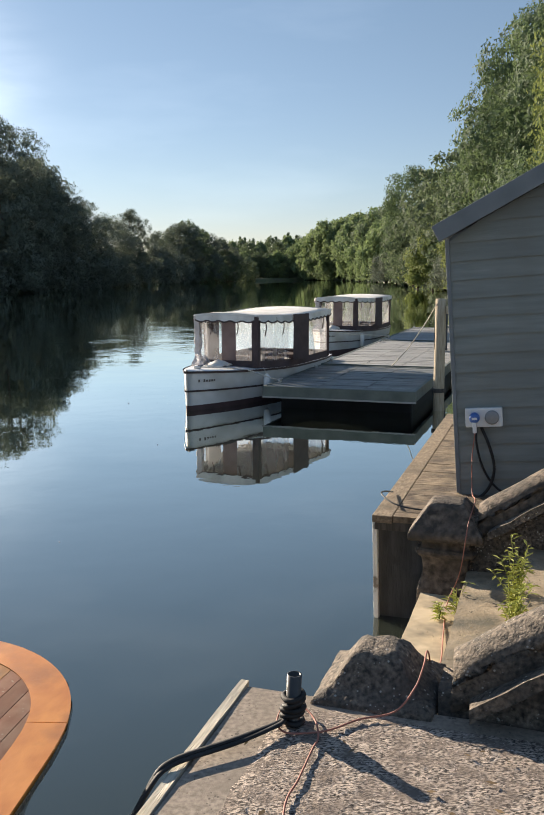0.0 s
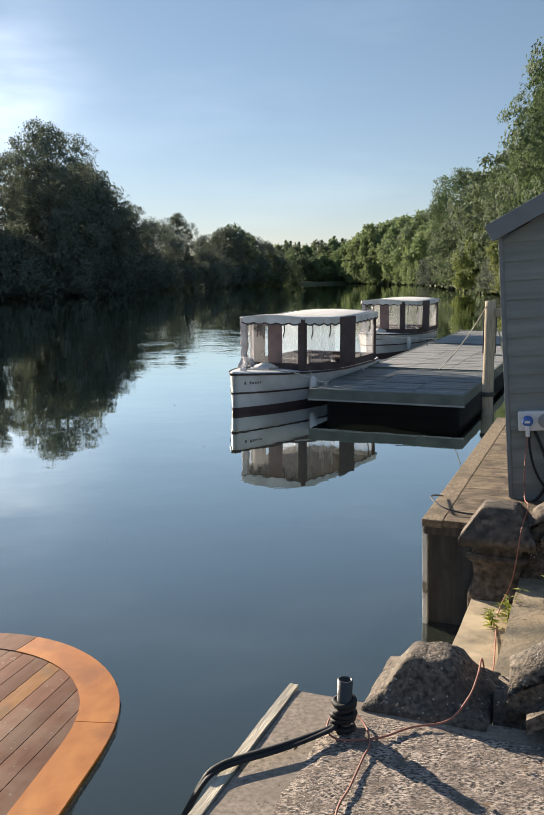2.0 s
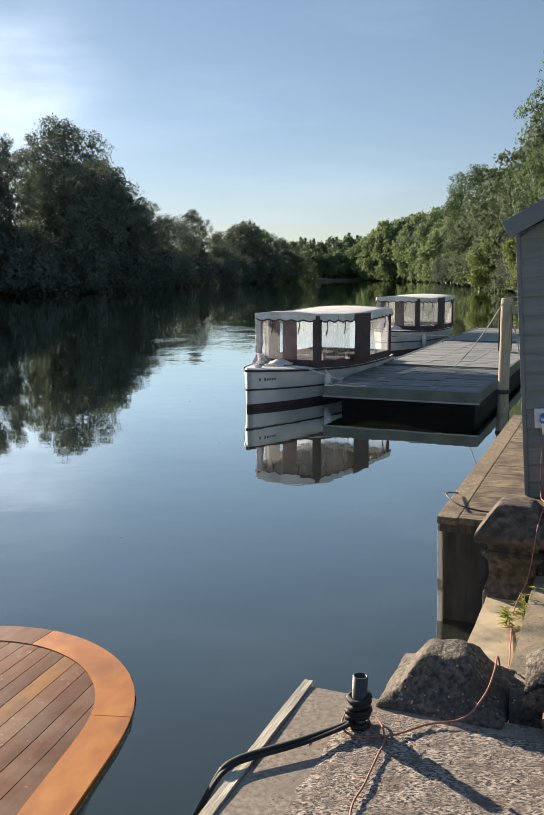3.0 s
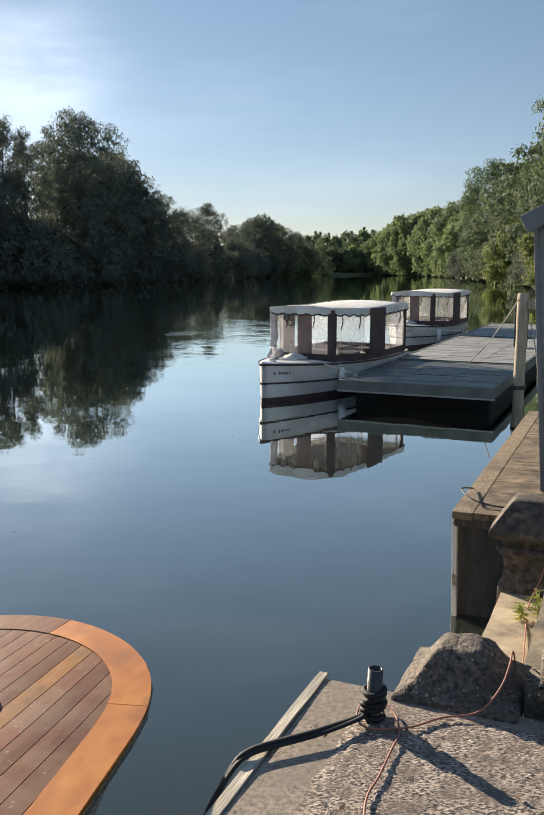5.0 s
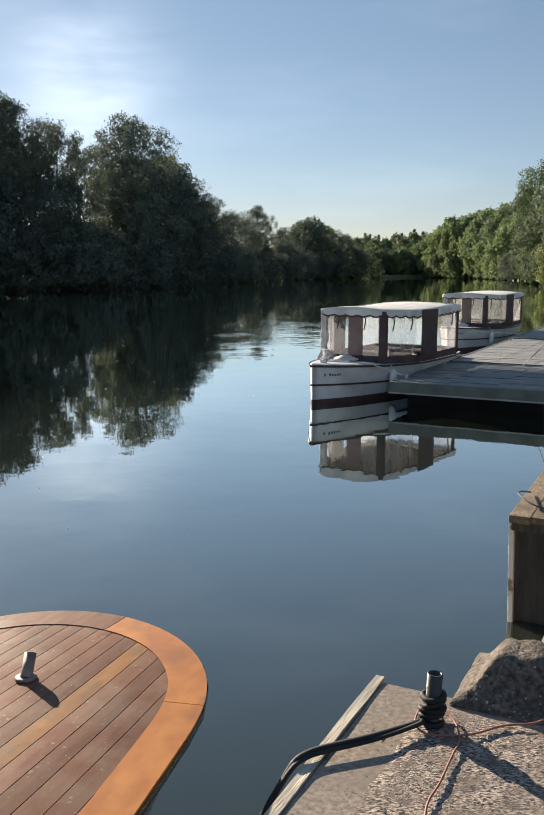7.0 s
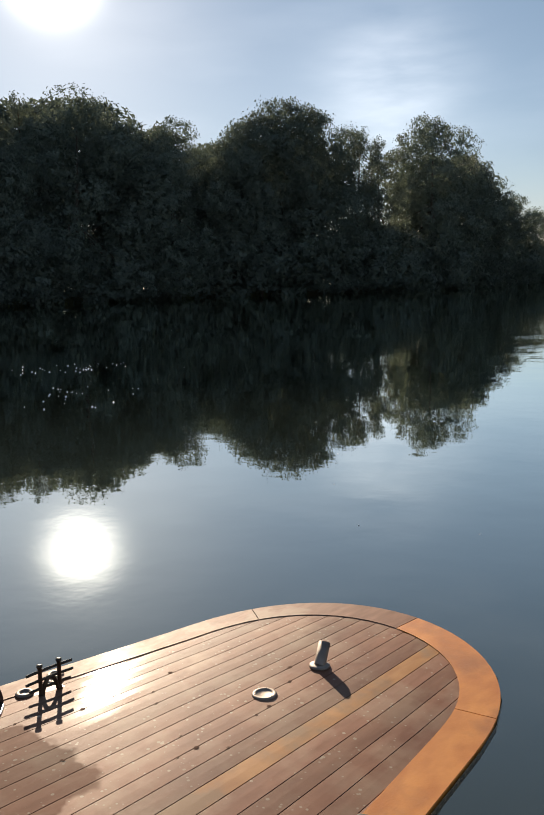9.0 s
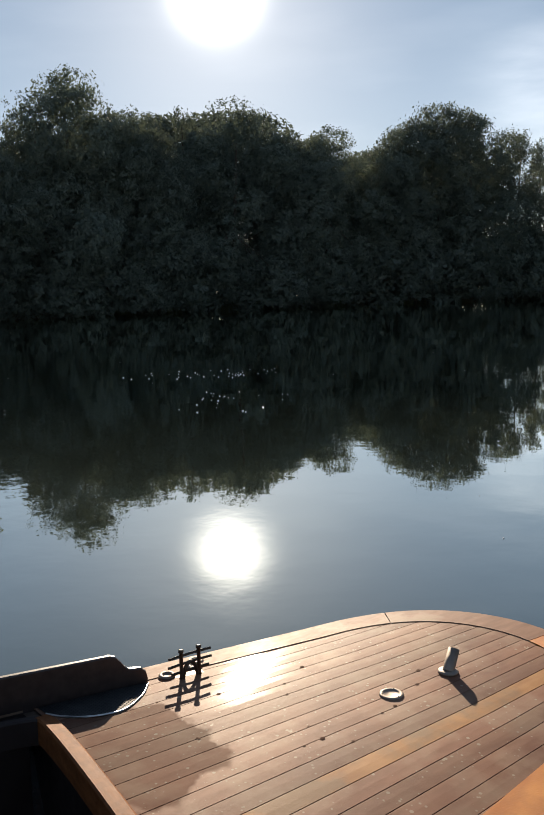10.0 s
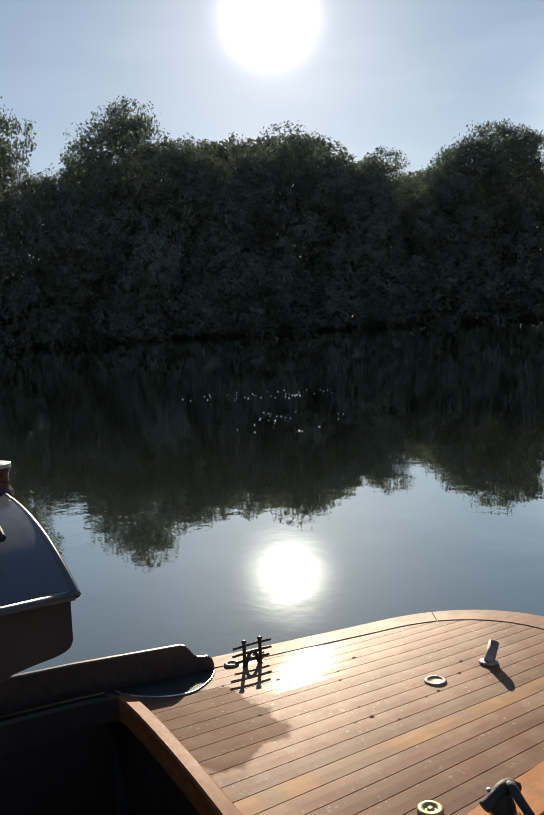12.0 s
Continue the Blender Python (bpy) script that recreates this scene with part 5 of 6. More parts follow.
def build_pontoon():
    for k, (y0, y1, dz, lab) in enumerate([(0.0, 2.95, 0.0, "slatted pontoon section with dark boards"), (2.99, 8.3, 0.015, "pale grey slatted pontoon section"), (8.34, 13.0, 0.03, "grey slatted far pontoon section")]):
        top = empty("pontoon", PONT, lab, "pontoon", "pontoon sections")
        W = 2.15
        y, rng = y0 + 0.06, random.Random(k)
        while y < y1 - 0.05:
            w = 0.118
            for x0, x1 in ((0.05, 0.74), (0.75, 1.42), (1.43, 2.10)):
                part("slat", box_bm(x0, x1, y + 0.006, y + w - 0.006, 0.325, 0.355 + dz + rng.uniform(-0.004, 0.003)), M_PONTOON_DARK if k == 0 else M_PONTOON, top)
            y += w
        for x0, x1, a, b in ((0, W, y0, y0 + 0.05), (0, W, y1 - 0.05, y1), (0, 0.045, y0 + 0.052, y1 - 0.052), (W - 0.045, W, y0 + 0.052, y1 - 0.052)):
            part("fascia", box_bm(x0, x1, a, b, 0.215, 0.362 + dz, 0.006), M_PONTOON_SIDE, top)
        part("rub_strip", box_bm(-0.012, W + 0.012, y0 - 0.014, y0 - 0.002, 0.20, 0.222, 0.003), M_PONTOON, top, "grey lower edge strip")
        part("float", box_bm(0.12, W - 0.12, y0 + 0.45, y1 - 0.02, -0.25, 0.31, 0.03), M_FLOAT, top, "float coloured near-black for the shade under the boards")
        for yy in (y0 + 0.5, y1 - 0.5):
            cl = part("cleat", tube_bm([(0.10, yy - 0.09, 0.40 + dz), (0.10, yy, 0.405 + dz), (0.10, yy + 0.09, 0.40 + dz)], 0.013, 8), M_STEEL, top, "steel mooring cleat")
            part("cleat_foot", box_bm(0.08, 0.12, yy - 0.03, yy + 0.03, 0.355 + dz, 0.40 + dz, 0.005), M_STEEL, cl)
    for x, y, r, h, lab in [(2.34, 11.95, 0.074, 1.56, "round weathered timber pile beside the pontoon"), (3.3, 14.6, 0.06, 1.4, "dark timber pile behind the hut")]:
        p = empty("pile", pose(x, y, 0, 0, 0, -18), lab, "pile", "mooring piles")
        bm = lathe_bm([(r * (1.06 - 0.05 * q / 11), -1.4 + (h + 1.4) * q / 11) for q in range(12)] + [(r * 0.9, h + 0.008)], 16)
        rumple(bm, 0.008, 3.0, x)
        part("shaft", bm, M_PILE, p, soft=True)
        part("guide_band", lathe_bm([(r + 0.01, 0.26), (r + 0.02, 0.265), (r + 0.02, 0.315), (r + 0.01, 0.32)], 16), M_DARKWOOD, p, "dark guide band at the pontoon")
    rl = part("handrail", box_bm(0.08, 1.6, -0.04, 0.04, 1.36, 1.47, 0.006, pose(2.33, 11.95, 0, 0, 0, -18)), M_PILE)
    tagged(rl, "weathered timber rail fixed to the pile", "rail")
    ln = part("mooring_line", tube_bm([(2.27, 11.88, 1.5), (2.22, 12.6, 1.15), (2.12, 13.5, 0.72), (2.0, 14.3, 0.38)], 0.0075, 6), M_PALEROPE)
    tagged(ln, "pale mooring line from the pile down to the pontoon", "rope")
    ln = part("mooring_line", tube_bm([(2.45, 11.95, 1.2), (2.56, 12.1, 0.85), (2.66, 12.3, 0.5), (2.7, 12.5, 0.2)], 0.010, 6), M_PALEROPE)
    tagged(ln, "pale line hanging beside the pile", "rope")
    sg = empty("sign_board", pose(3.34, 17.0, 0.37, -9, 0, -12), "black folding notice board standing on the pontoon", "sign")
    part("panel", box_bm(-0.13, 0.13, -0.015, 0.015, 0.03, 0.82, 0.006), M_BLACKPIPE, sg)
    for i in range(6):
        part("text_bar", box_bm(-0.09, 0.09 - 0.02 * (i % 3), -0.020, -0.0165, 0.22 + 0.09 * i, 0.25 + 0.09 * i), M_GREYPLASTIC, sg)
    part("stay", box_bm(-0.12, 0.12, 0.15, 0.175, -0.0, 0.78, 0.004, Matrix.Rotation(radians(12), 4, "X")), M_DARKWOOD, sg)


build_pontoon()


# ---- canopied hire launches moored at the pontoon ----
def build_canopy_boat(m, label):
    """Small launch: x to starboard, y aft from the stem, z up from the water."""
    top = empty("canopied_launch", m, label, "boat", "hire launches")
    L = 5.4
    us = [0, 0.08, 0.25, 0.5, 0.8, 1.2, 1.7, 2.3, 3.0, 3.6, 3.95, 4.15]

    def beam(u):
        return float(np.interp(u, [0, 0.1, 0.3, 0.6, 1.0, 1.6, 2.3, 3.2, 3.8, 4.15], [0.012, 0.09, 0.22, 0.38, 0.55, 0.71, 0.78, 0.78, 0.73, 0.66]))

    def sheer(u):
        return 0.45 + 0.10 * max(0, 1 - u / 2.6) ** 1.8 + 0.05 * max(0, (u - 3.5) / 1.9) ** 2

    def section(u, z):
        k = (z + 0.25) / (sheer(u) + 0.25)
        return max(0.010, beam(u) * (0.74 + 0.26 * min(1, max(0, k)) ** 0.6))

    def skin(name, zf0, zf1, mat, parent, n=4, out=0.0, lab=""):
        verts, faces = [], []
        for side in (-1, 1):
            base = len(verts)
            for u in us:
                for i in range(n + 1):
                    z = zf0(u) + (zf1(u) - zf0(u)) * i / n
                    verts.append((side * (section(u, z) + out), u + (0.0 if u > 0 else -out), z))
            for a in range(len(us) - 1):
                for i in range(n):
                    q = base + a * (n + 1) + i
                    f = (q, q + 1, q + n + 2, q + n + 1)
                    faces.append(f if side > 0 else f[::-1])
        # transom and stem close the ends
        k = len(us) * (n + 1)
        for i in range(n):
            a, b = (len(us) - 1) * (n + 1) + i, k + (len(us) - 1) * (n + 1) + i
            faces.append((a, a + 1, b + 1, b))
            faces.append((i, k + i, k + i + 1, i + 1))
        return obj(name, verts, faces, mat, parent, lab, soft=True)

    hull = skin("hull", lambda u: 0.075, sheer, M_HULL, top, 5)
    skin("boot_top", lambda u: -0.3, lambda u: 0.075, M_BOOT, hull, 3, 0.002, "dark red bottom paint")
    skin("rubbing_strake", lambda u: sheer(u) * 0.5 - 0.005, lambda u: sheer(u) * 0.5 + 0.022, M_STRAKE, hull, 1, 0.014, "dark rubbing strake")
    skin("gunwale", lambda u: sheer(u) - 0.012, lambda u: sheer(u) + 0.02, M_STRAKE, top, 1, 0.02, "dark gunwale")
    dv, df = [], []
    for u in us:
        for t in (-1, -0.5, 0, 0.5, 1):
            dv.append((t * section(u, sheer(u)), u, sheer(u) + 0.012 + 0.03 * (1 - t * t)))
    for a in range(len(us) - 1):
        for i in range(4):
            df.append((a * 5 + i, a * 5 + i + 1, a * 5 + i + 6, a * 5 + i + 5))
    obj("deck", dv, df, M_WHITEPLASTIC, top, "pale painted deck")
    # canopy: outline from the front port corner round the starboard side and back
    C0, C1 = 1.25, 3.75

    def half(u):
        return float(np.interp(u, [1.25, 1.6, 2.0, 2.6, 3.75], [0.50, 0.64, 0.72, 0.75, 0.72]))

    def base(u):
        return sheer(u) + 0.03

    def eave(u):
        return 1.275 - 0.035 * math.sin(math.pi * (u - C0) / (C1 - C0))

    outline = [(-half(C0), C0), (half(C0), C0), (half(1.6), 1.6), (half(2.0), 2.0), (half(2.6), 2.6), (half(3.2), 3.2), (half(C1), C1), (-half(C1), C1), (-half(3.2), 3.2), (-half(2.6), 2.6), (-half(2.0), 2.0), (-half(1.6), 1.6)]

    def wall(name, a, b, mat, z0=0.0, z1=1.0, out=0.0, lab="", steps=6, ripple=0.008):
        """A canvas or vinyl panel between two plan points; z0, z1 are shares of the height."""
        verts, faces = [], []
        d = Vector((b[0] - a[0], b[1] - a[1], 0))
        nrm = Vector((d.y, -d.x, 0)).normalized()
        for i in range(steps + 1):
            t = i / steps
            p = Vector((a[0], a[1], 0)) + d * t
            u = p.y
            for j in range(4):
                s = z0 + (z1 - z0) * j / 3
                w = nrm * (out + ripple * math.sin(t * 17 + s * 3 + a[0] * 7) * (0.3 + s * (1 - s) * 2))
                verts.append((p.x + w.x, p.y + w.y, base(u) + (eave(u) - base(u)) * s))
        for i in range(steps):
            for j in range(3):
                q = i * 4 + j
                faces.append((q, q + 4, q + 5, q + 1))
        return obj(name, verts, faces, mat, top, lab, soft=True)

    def lerp(a, b, t):
        return (a[0] + (b[0] - a[0]) * t, a[1] + (b[1] - a[1]) * t)

    n = len(outline)
    for i in range(n):
        a, b = outline[i], outline[(i + 1) % n]
        wall("canvas_skirt", a, b, M_CANVAS, -0.02, 0.13, 0.012, "maroon canvas skirt")
        solid = i in (3, 9)
        if i == 0:
            wall("clear_panel", lerp(a, b, 0.03), lerp(a, b, 0.42), M_VINYL, 0.1, 1.0)
            wall("canvas_panel", lerp(a, b, 0.42), lerp(a, b, 0.66), M_TAUPE, 0.1, 1.0, 0.006, "faded taupe canvas panel")
            wall("clear_panel", lerp(a, b, 0.66), lerp(a, b, 0.97), M_VINYL, 0.1, 1.0)
        elif solid:
            wall("canvas_panel", a, b, M_CANVAS, 0.1, 1.055, 0.078, "dark maroon panel strapped over the valance")
        else:
            wall("clear_panel", a, b, M_VINYL, 0.1, 1.0)
        if i in (0, 1, 6, 7):
            o = Vector((a[0], a[1], 0))
            w = 0.055 if i == 1 else 0.03
            if i == 0:
                # pale curtain gathered round the front corner post
                bm = grid_solid_bm(5, 5, 22, -1, 1, -1, 1, 0, 1)
                for v in bm.verts:
                    t = v.co.z
                    k = 0.030 + 0.055 * max(0.0, 1 - t / 0.3) ** 1.3 + 0.02 * t
                    v.co = Vector((a[0] + v.co.x * k, a[1] + v.co.y * k, base(a[1]) + (eave(a[1]) - base(a[1])) * t))
                rumple(bm, 0.03, 11.0, 5.0)
                part("gathered_curtain", bm, M_PALECURTAIN, top, "pale curtain gathered at the corner", soft=True)
                continue
            part("canvas_strip", box_bm(a[0] - w, a[0] + w, a[1] - w, a[1] + w, base(a[1]), eave(a[1]) + 0.02, 0.02), M_CANVAS, top, "maroon canvas corner strip")
    # roof, cambered, with a soft edge
    rv, rf = [], []
    us2 = [C0 - 0.06, C0 + 0.1, 1.6, 2.0, 2.6, 3.2, C1 - 0.1, C1 + 0.06]
    for u in us2:
        uu = min(max(u, C0), C1)
        for t in np.linspace(-1, 1, 9):
            rv.append((t * (half(uu) + 0.05), u, eave(uu) + 0.015 + 0.055 * (1 - abs(t) ** 2.2) * (0.35 if u in (us2[0], us2[-1]) else 1.0)))
    for a in range(len(us2) - 1):
        for i in range(8):
            rf.append((a * 9 + i, a * 9 + i + 1, a * 9 + i + 10, a * 9 + i + 9))
    roof = obj("roof", rv, rf, M_WHITECANVAS, top, "white canvas roof", soft=True)
    md = roof.modifiers.new("thick", "SOLIDIFY")
    md.thickness = 0.012
    lining = [(x * 0.97, y, z - 0.03) for x, y, z in rv]
    obj("roof_lining", lining, rf, M_CANVAS, roof, "dark brown roof lining", soft=True)
    # scalloped valance
    for i in range(n):
        a, b = outline[i], outline[(i + 1) % n]
        d = Vector((b[0] - a[0], b[1] - a[1], 0))
        nrm = Vector((d.y, -d.x, 0)).normalized() * 0.055
        steps = max(8, int(d.length / 0.02))
        verts, faces = [], []
        for s in range(steps + 1):
            t = s / steps
            p = Vector((a[0], a[1], 0)) + d * t + nrm
            e = eave(p.y)
            drop = 0.075 + 0.03 * abs(math.sin(math.pi * t * max(1, round(d.length / 0.19))))
            lift = 0.03 * (1 - (2 * t - 1) ** 2) if i in (0, 6) else 0.0
            verts += [(p.x, p.y, e + 0.03 + lift), (p.x + nrm.x * 0.2, p.y + nrm.y * 0.2, e + 0.02 - drop)]
        for s in range(steps):
            faces.append((2 * s, 2 * s + 1, 2 * s + 3, 2 * s + 2))
        va = obj("valance", verts, faces, M_WHITECANVAS, roof, "scalloped white valance")
        tr = [(x, y, z) for k2, (x, y, z) in enumerate(verts) if k2 % 2]
        part("binding", tube_bm([tr[0]] + tr[1:-1:2] + [tr[-1]], 0.012, 5, per=1), M_CANVAS, roof, "maroon edge binding")
    for (x, y, z) in [(half(1.4) + 0.03, 1.4, 1.2), (half(1.8) + 0.03, 1.8, 1.2), (half(3.4) + 0.03, 3.4, 1.2), (-0.25, C0 - 0.03, 1.22), (0.2, C0 - 0.03, 1.22)]:
        part("tie_strap", tube_bm([(x, y, z), (x + 0.01, y + 0.01, z - 0.1), (x - 0.005, y - 0.01, z - 0.22)], 0.009, 5), M_CANVAS, top, "hanging tie strap")
    for i, u in enumerate((1.45, 2.35, 3.2)):
        for s in (-1, 1):
            part("seat", box_bm(s * 0.28 - 0.2, s * 0.28 + 0.2, u - 0.22, u + 0.22, 0.28, 0.56, 0.04), M_CANVAS, top, "maroon seat cushion")
    # furled cover on the foredeck, fender, cleat, lettering
    bm = grid_solid_bm(10, 14, 4, -0.15, 0.12, 0.80, 1.20, 0.55, 0.63)
    for v in bm.verts:
        far = min(1.0, math.hypot((v.co.x + 0.015) / 0.15, (v.co.y - 1.0) / 0.22))
        v.co.z = 0.545 + (v.co.z - 0.55) * (1.05 - 0.85 * far ** 2)
    rumple(bm, 0.022, 16.0, 3)
    rumple(bm, 0.012, 40.0, 5)
    part("furled_cover", bm, M_WHITECANVAS, top, "crumpled white cover", soft=True)
    bm = grid_solid_bm(9, 6, 6, -0.46, -0.24, 1.12, 1.22, 0.53, 0.68)
    for v in bm.verts:
        k = (v.co.z - 0.53) / 0.15
        v.co.x = -0.36 - 0.05 * k + (v.co.x + 0.36) * (1.1 - 0.7 * k)
    rumple(bm, 0.045, 13.0, 6)
    rumple(bm, 0.025, 34.0, 2)
    part("gathered_curtain", bm, M_VINYL, top, "gathered pale curtain", soft=True)
    fx = beam(1.25) + 0.06
    fe = part("fender", lathe_bm([(0.01, 0.0), (0.05, 0.03), (0.055, 0.1), (0.055, 0.24), (0.04, 0.3), (0.012, 0.33)], 14, Matrix.Translation((fx, 1.25, 0.1))), M_WHITEPLASTIC, top, "white fender", soft=True)
    part("lanyard", tube_bm([(fx, 1.25, 0.42), (fx - 0.03, 1.25, 0.47), (fx - 0.06, 1.25, 0.52)], 0.006, 5), M_PALEROPE, fe)
    part("bow_cleat", box_bm(-0.05, 0.05, 0.30, 0.34, 0.57, 0.61, 0.01), M_STEEL, top)
    for i in range(7):
        u0 = 0.13 + i * 0.036
        a, b = u0, u0 + 0.024
        if i == 1:
            continue
        z0, z1 = 0.40, 0.43 + (0.010 if i in (0, 2) else 0.0)
        v = [(section(a, z0) + 0.006, a, z0), (section(b, z0) + 0.006, b, z0), (section(b, z1) + 0.006, b, z1), (section(a, z1) + 0.006, a, z1)]
        obj("text_bar", v, [(0, 1, 2, 3)], M_INK, hull, "faded dark lettering bar")
    return top


BOAT = pose(-1.21, 12.0, 0, 0, 0, -24.0)
build_canopy_boat(BOAT, "white canopied launch with maroon curtains at the pontoon")
boat2 = build_canopy_boat(pose(1.14, 20.4, 0, 0, 0, -22.0), "second white canopied launch moored farther along the pontoon")


def mooring(points, label):
    ob = part("mooring_line", tube_bm(points, 0.010, 6), M_PALEROPE)
    return tagged(ob, label, "rope")


mooring([BOAT @ Vector((0.03, 0.32, 0.60)), BOAT @ Vector((0.45, 0.9, 0.52)), (-0.03, 12.35, 0.43), PONT @ Vector((0.10, 0.45, 0.40))], "pale bow line from the launch to the pontoon cleat")
B2 = pose(1.14, 20.4, 0, 0, 0, -22.0)
mooring([B2 @ Vector((0.05, 0.4, 0.58)), B2 @ Vector((0.5, 0.4, 0.48)), PONT @ Vector((0.10, 8.9, 0.44))], "pale bow line of the second launch")

# ---- the varnished launch alongside the quay ----
DECK = 0.75


def launch_w(u):
    """Half width of the deck at u; the end is round."""
    if u >= 0:
        return (0.566 - 0.145 * u) * math.sqrt(max(0.0, 1 - (u / 0.578) ** 3))
    if u > -1.2:
        return 0.566 - 0.145 * u
    return float(np.interp(-u, [1.2, 1.7, 3.0, 4.6, 5.6, 6.4], [0.74, 0.765, 0.77, 0.64, 0.35, 0.02]))


V0 = 0.028


def deck_z(v, u=0.0):
    return DECK + 0.012 - 0.045 * (v / 0.7) ** 2 - 0.02 * min(u, 0.0)


def inner_w(u):
    if u > 0:
        return (0.456 - 0.145 * u) * math.sqrt(max(0.0, 1 - (u / 0.463) ** 3))
    return launch_w(u) - 0.11


def build_launch():
    top = empty("varnished_launch", LAUNCH, "varnished wooden launch with a planked teak deck moored alongside", "boat")
    # hull skin down from the deck edge
    us = [0.578, 0.57, 0.54, 0.48, 0.4, 0.3, 0.18, 0.05, -0.1, -0.35, -0.7, -1.1, -1.7, -2.4, -3.2, -4.0, -4.6, -5.2, -5.8, -6.38]
    verts, faces = [], []
    prof = [(0.004, 0.0), (0.004, -0.02), (-0.05, -0.09), (-0.13, -0.25), (-0.24, -0.5), (-0.36, -0.9)]
    for s in (1, -1):
        base = len(verts)
        for u in us:
            w = launch_w(u)
            for dv, dz in prof:
                rad = max(0.0, w + dv)
                uu = u + (dv if u > 0.3 else 0)
                verts.append((V0 + s * rad, uu, deck_z(w, u) - 0.006 + dz))
        n = len(prof)
        for a in range(len(us) - 1):
            for i in range(n - 1):
                q = base + a * n + i
                faces.append((q, q + 1, q + n + 1, q + n) if s > 0 else (q, q + n, q + n + 1, q + 1))
    obj("hull", verts, faces, M_LAUNCH_HULL, top, "dark painted hull", soft=True)
    # caulked sub-deck under the planks, open over the cockpit
    sv, sf = [], []
    st = list(np.linspace(0.565, -0.985, 30))
    for u in st:
        for t in np.linspace(-1, 1, 9):
            v = t * launch_w(u) * 0.99
            sv.append((V0 + v, u, deck_z(v, u) - 0.006))
    for a in range(len(st) - 1):
        for i in range(8):
            q = a * 9 + i
            sf.append((q, q + 9, q + 10, q + 1))
    obj("caulked_deck", sv, sf, M_CAULK, top, "black caulking between the planks")
    # deck planks, fanning slightly with the hull
    rng = random.Random(3)
    fan = lambda u: 1 - 0.155 * u
    cross = lambda v: -0.952 - 0.094 * (v + 0.3)
    stations = np.linspace(-1.02, 0.475, 70)
    q0 = -0.5795
    k = 0
    while q0 < 0.50:
        q1 = q0 + 0.0585
        rows = []
        for u in stations:
            under = inner_w(u - 0.014) + 0.012
            lo, hi = max(q0 * fan(u) + 0.0008, -under), min(q1 * fan(u) - 0.0008, under)
            if hi - lo > 0.004 and u > cross((lo + hi) / 2) - 0.036:
                rows.append((u, lo, hi))
        if len(rows) > 2:
            verts, faces = [], []
            for u, lo, hi in rows:
                for v, dz in ((lo, -0.006), (lo, -0.0006), (lo + 0.0006, 0.0), ((lo + hi) / 2, 0.0004), (hi - 0.0006, 0.0), (hi, -0.0006), (hi, -0.006)):
                    verts.append((V0 + v, u, deck_z(v, u) + dz))
            for a in range(len(rows) - 1):
                for i in range(6):
                    b = a * 7 + i
                    faces.append((b, b + 7, b + 8, b + 1))
            light = abs((q0 + q1) / 2 - 0.2105) < 0.02
            obj("deck_plank", verts, faces, M_TEAK_LIGHT if light else M_TEAK, top, "light honey-coloured deck plank" if light else "")
        q0 = q1
        k += 1

    # dark smears where the caulking has bled beside the seams
    for i in range(16):
        q, u = -0.5795 + 0.0585 * rng.randrange(2, 13), rng.uniform(-0.75, 0.15)
        v, r = q * fan(u) + rng.uniform(-0.006, 0.004), rng.uniform(0.003, 0.0065)
        ring = [(V0 + v + r * (0.8 + 0.3 * rng.random()) * math.cos(k * 0.7854), u + 1.3 * r * (0.8 + 0.3 * rng.random()) * math.sin(k * 0.7854), deck_z(v, u) + 0.0012) for k in range(8)]
        obj("seam_stain", ring + [(V0 + v, u, deck_z(v, u) + 0.0013)], [(k, (k + 1) % 8, 8) for k in range(8)], M_STAIN, top)

    # margin boards round the edge
    def margin(name, angs, mat, lab):
        verts, faces = [], []
        for (u, s) in angs:
            wi, wo = inner_w(u) if u < 0.462 else 0.0, launch_w(u)
            if s == 0:
                a, b = (0.0, 0.463), (0.0, 0.578)
            else:
                a, b = (s * wi, u), (s * wo, u)
            # board of even width round the end
            if u > 0 and s != 0:
                ui = 0.463 * u / 0.578
                a = (s * inner_w(ui), ui)
            for (v, uu), dz in ((a, -0.004), (a, 0.0028), (b, 0.0028), (b, -0.014)):
                verts.append((V0 + v, uu, deck_z(v, uu) + dz))
        for i in range(len(angs) - 1):
            for j in range(3):
                q = i * 4 + j
                faces.append((q, q + 4, q + 5, q + 1))
        faces += [(0, 1, 2, 3), tuple(len(verts) - 4 + i for i in (3, 2, 1, 0))]
        obj(name, verts, faces, mat, top, lab)

    arc = lambda a0, a1, n=14: [(0.578 * math.cos(a0 + (a1 - a0) * i / n), (0 if abs(math.sin(a0 + (a1 - a0) * i / n)) < 1e-6 else math.copysign(1, math.sin(a0 + (a1 - a0) * i / n)))) for i in range(n + 1)]
    margin("margin_board", arc(0.06, 1.22), M_MARGIN, "bright orange varnished margin board")
    margin("margin_board", arc(1.226, 1.5707) + [(-x, 1) for x in np.linspace(0.02, 2.4, 14)], M_MARGIN, "bright orange varnished margin board")
    margin("margin_board", arc(0.054, -1.0), M_MARGIN_BROWN, "brown margin board")
